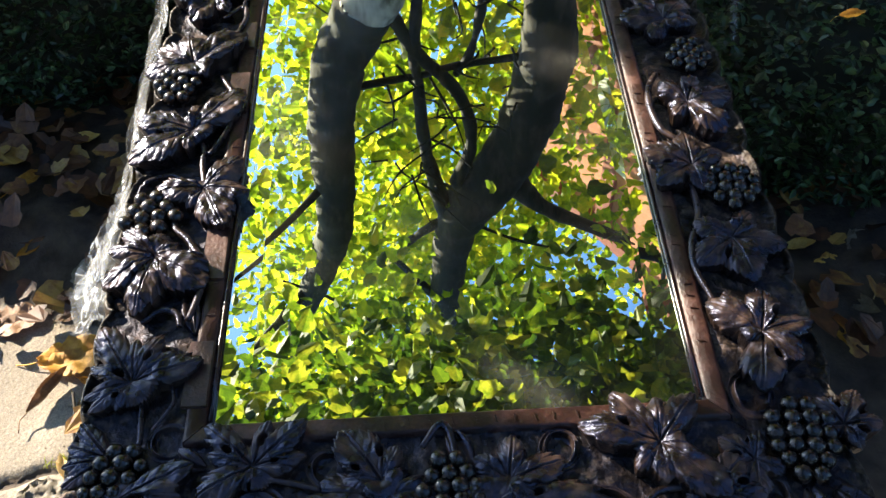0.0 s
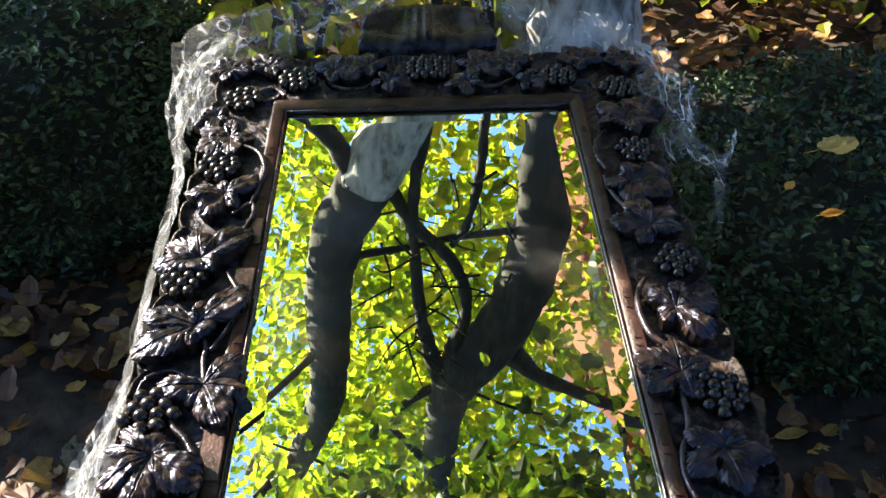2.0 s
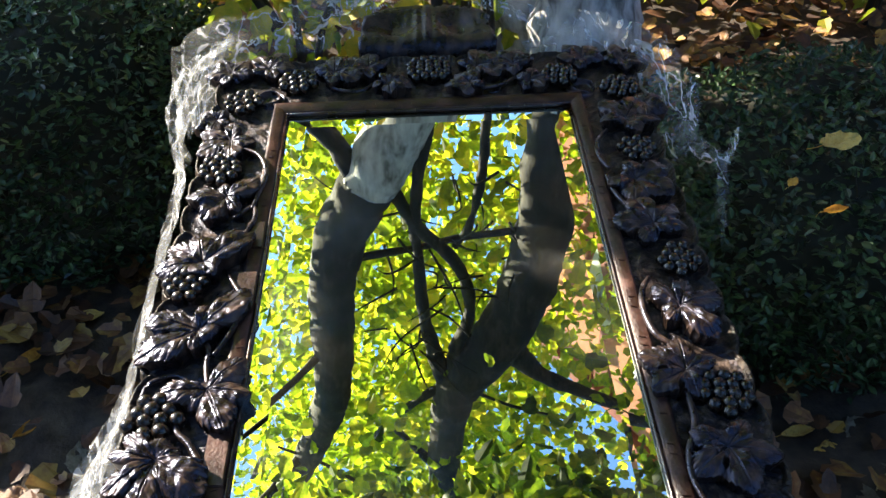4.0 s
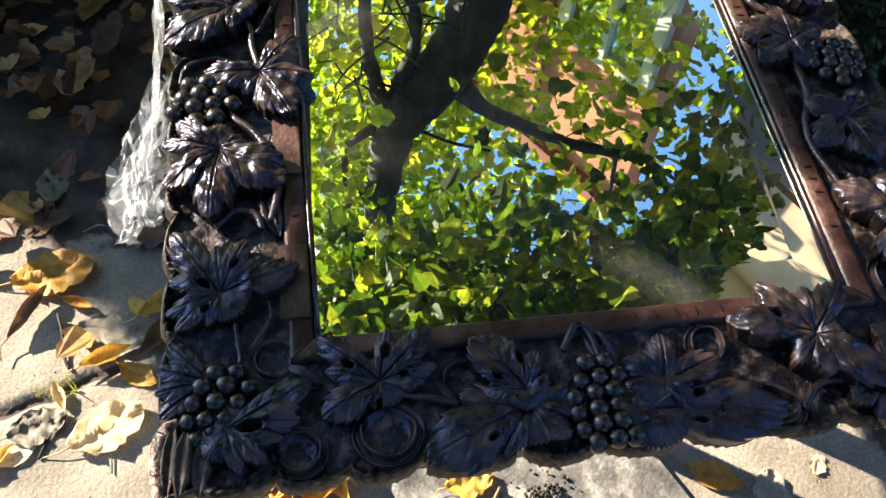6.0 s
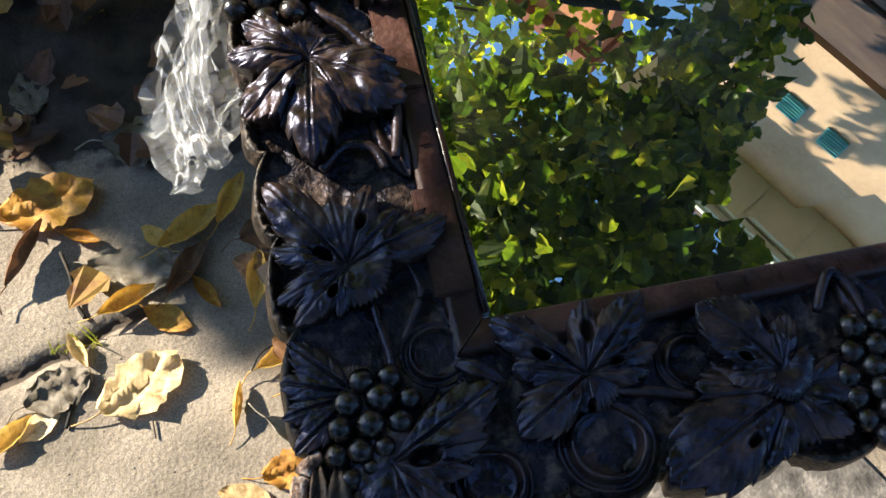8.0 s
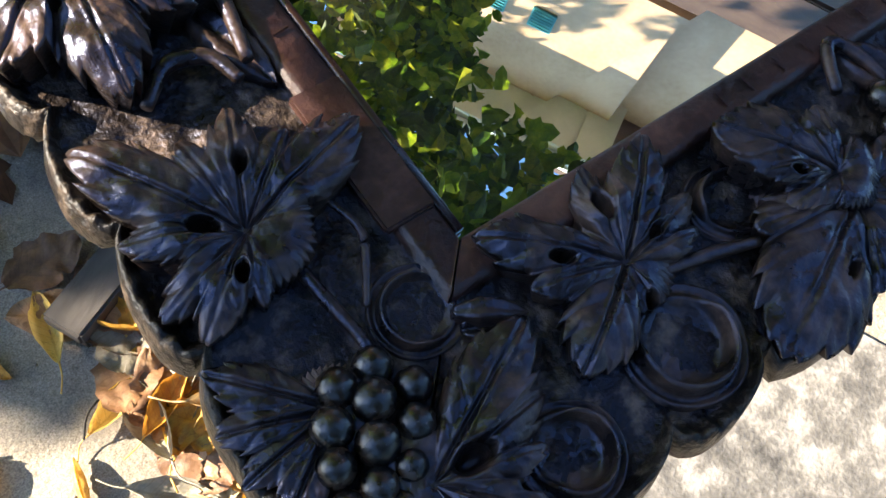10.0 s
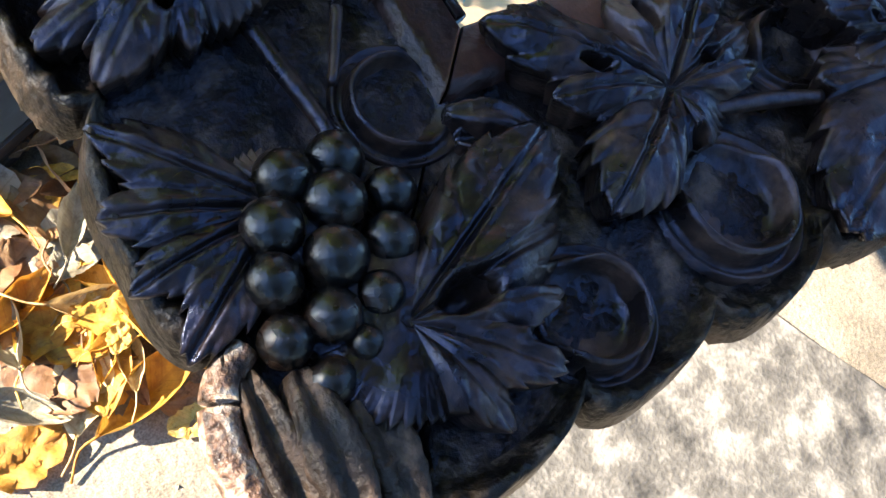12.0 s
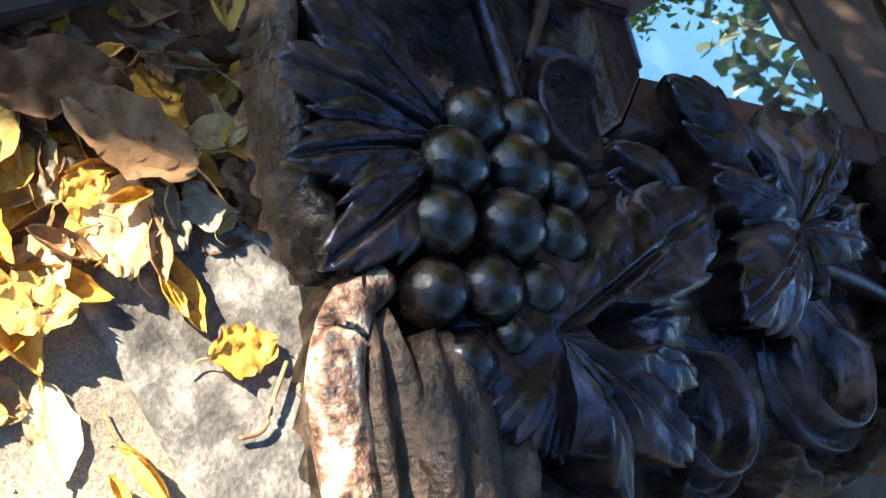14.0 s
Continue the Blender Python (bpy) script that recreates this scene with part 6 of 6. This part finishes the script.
fallen(0.081, -0.034, 0.075, -60, "rolled", "yellow", 0.004)
for lx, ly, ls, lt, lk, lc, lz in ((-0.015, 0.261, 0.073, 80, "flat", "yellow", 0.03), (0.002, 0.232, 0.053, 61, "flat", "yellow", 0.02), (0.050, 0.210, 0.047, 36, "crumpled", "yellow", 0.036),
                                   (0.086, 0.201, 0.044, 16, "curled", "yellow", 0.04), (0.081, 0.178, 0.097, -100, "lobed", "pale", 0.03), (0.124, 0.192, 0.071, -69, "crumpled", "grey", 0.018),
                                   (0.108, 0.155, 0.061, -88, "curled", "brown", 0.03), (0.121, 0.116, 0.045, -63, "curled", "yellow", 0.02), (0.028, 0.159, 0.063, 155, "curled", "brown", 0.03),
                                   (-0.028, 0.165, 0.057, -64, "curled", "yellow", 0.036), (-0.002, 0.110, 0.073, -6, "crumpled", "yellow", 0.03), (0.093, 0.258, 0.123, 152, "lobed", "brown", 0.045),
                                   (0.033, 0.308, 0.114, -158, "lobed", "brown", 0.04), (-0.051, 0.239, 0.075, 58, "curled", "grey", 0.03), (-0.037, 0.292, 0.035, -37, "flat", "yellow", 0.03),
                                   (-0.033, 0.326, 0.044, 8, "curled", "brown", 0.035), (-0.070, 0.126, 0.042, 10, "curled", "yellow", 0.03), (-0.064, 0.122, 0.030, 57, "crumpled", "yellow", 0.035),
                                   (-0.061, 0.150, 0.059, -7, "crumpled", "yellow", 0.03), (-0.067, 0.170, 0.029, -2, "flat", "pale", 0.03), (-0.040, 0.032, 0.042, 172, "crumpled", "yellow", 0.006),
                                   (0.074, -0.018, 0.036, -36, "rolled", "yellow", 0.012), (0.057, -0.043, 0.034, -63, "curled", "yellow", 0.01), (0.042, 0.224, 0.057, -138, "lobed", "grey", 0.018),
                                   (-0.048, 0.211, 0.029, 31, "flat", "yellow", 0.02), (0.001, 0.102, 0.027, 4, "crumpled", "brown", 0.03), (0.085, 0.347, 0.041, 29, "curled", "yellow", 0.035),
                                   (0.140, 0.345, 0.038, -57, "crumpled", "brown", 0.03)):
    fallen(lx, ly, ls, lt, lk, lc, lz)
for k in range(34):
    lx, ly = rl.uniform(0.12, 0.32), rl.uniform(0.20, 0.46)
    fallen(lx, ly, rl.uniform(0.05, 0.11), rl.uniform(0, 360), ("curled", "lobed", "crumpled", "flat")[k % 4], ("brown", "yellow", "grey", "brown", "pale")[k % 5], 0.004 + rl.uniform(0, 0.024), (rl.uniform(-18, 18), rl.uniform(-18, 18)))


def build_litter():
    """The carpet of dead leaves in the beds, too many to count."""
    p, s = [], []
    while len(p) < 4600:
        x, y = rng.uniform(-1.6, 2.6), rng.uniform(0.35, 3.6)
        d = -paved(x, y)
        if d > 0.0 or (x < -0.25 and rng.random() < 0.22 * max(0, 1 + d * 4)):
            p.append((x, y, 0.006 + max(0, min(0.05, d * 0.25)) + rng.uniform(0, 0.03)))
            s.append(rng.uniform(0.04, 0.09))
    ob = scatter_leaves("leaf_litter", np.array(p), s, M_LITTER, None, 91, True, 0, "stuff", 0.35)
    tagged(ob, "brown and yellow leaf litter covering the garden bed", "leaf litter")


build_litter()


# ---- twigs and small things on the path ----
def twig(pts, r, label="thin dry twig lying on the path", mat=None):
    o = pts[0]
    ob = thing("twig", pose(o[0], o[1], 0.002), label, "twig", "twigs on the path")
    v, f = tube([(p[0] - o[0], p[1] - o[1], (p[2] if len(p) > 2 else 0.002), r) for p in pts], 6, 0.2, 6)
    mesh_object("twig_wood", v, f, mat or M_BARK, ob)


twig([(-0.44, 0.18), (-0.432, 0.205), (-0.418, 0.235)], 0.0022)
twig([(-0.475, 0.21), (-0.468, 0.235), (-0.455, 0.25)], 0.0015)
twig([(-0.435, 0.425, 0.01), (-0.425, 0.39, 0.008), (-0.418, 0.345), (-0.41, 0.325)], 0.0028, "leaf stalk lying on the path")
twig([(-0.335, 0.17), (-0.333, 0.145)], 0.0012)
twig([(0.165, -0.015, 0.018), (0.19, -0.01, 0.019), (0.205, 0.018, 0.022), (0.226, 0.05, 0.02)], 0.0022, "curved orange stalk lying on the slab", M_BROWN)
twig([(-0.205, 0.205, 0.012), (-0.19, 0.225, 0.016), (-0.165, 0.24, 0.006)], 0.0012)


def build_crumbs():
    """A small heap of soil crumbs and a pale snail-like ring beside it."""
    ob = thing("soil_clod", pose(0.285, 0.03, 0.016), "crumbly brown clod of soil on the slab", "soil")
    v, f = [], []
    for k in range(110):
        a, r = rng.uniform(0, 6.28), abs(rng.normal(0, 0.022))
        bm = bmesh.new()
        bmesh.ops.create_icosphere(bm, subdivisions=1, radius=rng.uniform(0.0012, 0.0042))
        o = len(v)
        off = Vector((r * math.cos(a) * 1.4, r * math.sin(a), 0.003 + max(0, 0.014 - r * 0.4) * rng.random()))
        bm.verts.ensure_lookup_table()
        v += [q.co * (1 + 0.4 * noise.noise(q.co * 200)) + off for q in bm.verts]
        f += [tuple(o + q.index for q in fc.verts) for fc in bm.faces]
        bm.free()
    tagged(mesh_object("soil", v, f, M_SOIL, ob, False), kind="stuff")
    ring = thing("snail_shell", pose(0.240, 0.02, 0.022), "small pale snail shell lying on the slab", "shell")
    v, f = tube([(0.009 * (1 - i / 26) * math.cos(i * 0.6), 0.009 * (1 - i / 26) * math.sin(i * 0.6), 0.0, 0.0036 * (1 - i / 24)) for i in range(20)], 8, 0.1, 3)
    mesh_object("shell", v, f, M_GREYLEAF, ring)


build_crumbs()


def build_grit():
    v, f = [], []
    for _ in range(700):
        x, y = rng.uniform(-0.8, 0.9), rng.uniform(-0.3, 0.75)
        s = abs(rng.normal(0.0003, 0.0006)) + 0.0004
        z = ground_height(x, y)
        o = len(v)
        v += [(x - s, y - s * 0.8, z), (x + s, y - s * 0.7, z), (x + s * 0.7, y + s, z), (x - s * 0.9, y + s * 0.6, z), (x, y, z + s * 1.3)]
        f += [(o, o + 1, o + 4), (o + 1, o + 2, o + 4), (o + 2, o + 3, o + 4), (o + 3, o, o + 4)]
    ob = mesh_object("grit", v, f, M_CONCRETE, None, False)
    tagged(ob, "scattered grit on the concrete path", "grit", kind="stuff")


build_grit()


def build_tuft():
    """A few blades of grass in the joint of the path."""
    ob = thing("grass_tuft", pose(-0.425, 0.292, -0.006), "small tuft of dull green grass in the joint", "grass")
    for k in range(22):
        a, ln = rng.uniform(0, 6.28), rng.uniform(0.012, 0.034)
        bx, by = rng.uniform(-0.03, 0.03), 0.36 * rng.uniform(-0.03, 0.03)
        dx, dy = ln * 0.7 * math.cos(a), ln * 0.7 * math.sin(a)
        w = 0.0011
        v = [(bx - w * math.sin(a), by + w * math.cos(a), 0), (bx + w * math.sin(a), by - w * math.cos(a), 0),
             (bx + dx * 0.6 + w * 0.7 * math.sin(a), by + dy * 0.6 - w * 0.7 * math.cos(a), ln * 0.7), (bx + dx * 0.6 - w * 0.7 * math.sin(a), by + dy * 0.6 + w * 0.7 * math.cos(a), ln * 0.7),
             (bx + dx * 1.2, by + dy * 1.2, ln * 0.75)]
        mesh_object("blade", v, [(0, 1, 2, 3), (3, 2, 4)], M_BACK, ob, False)


build_tuft()
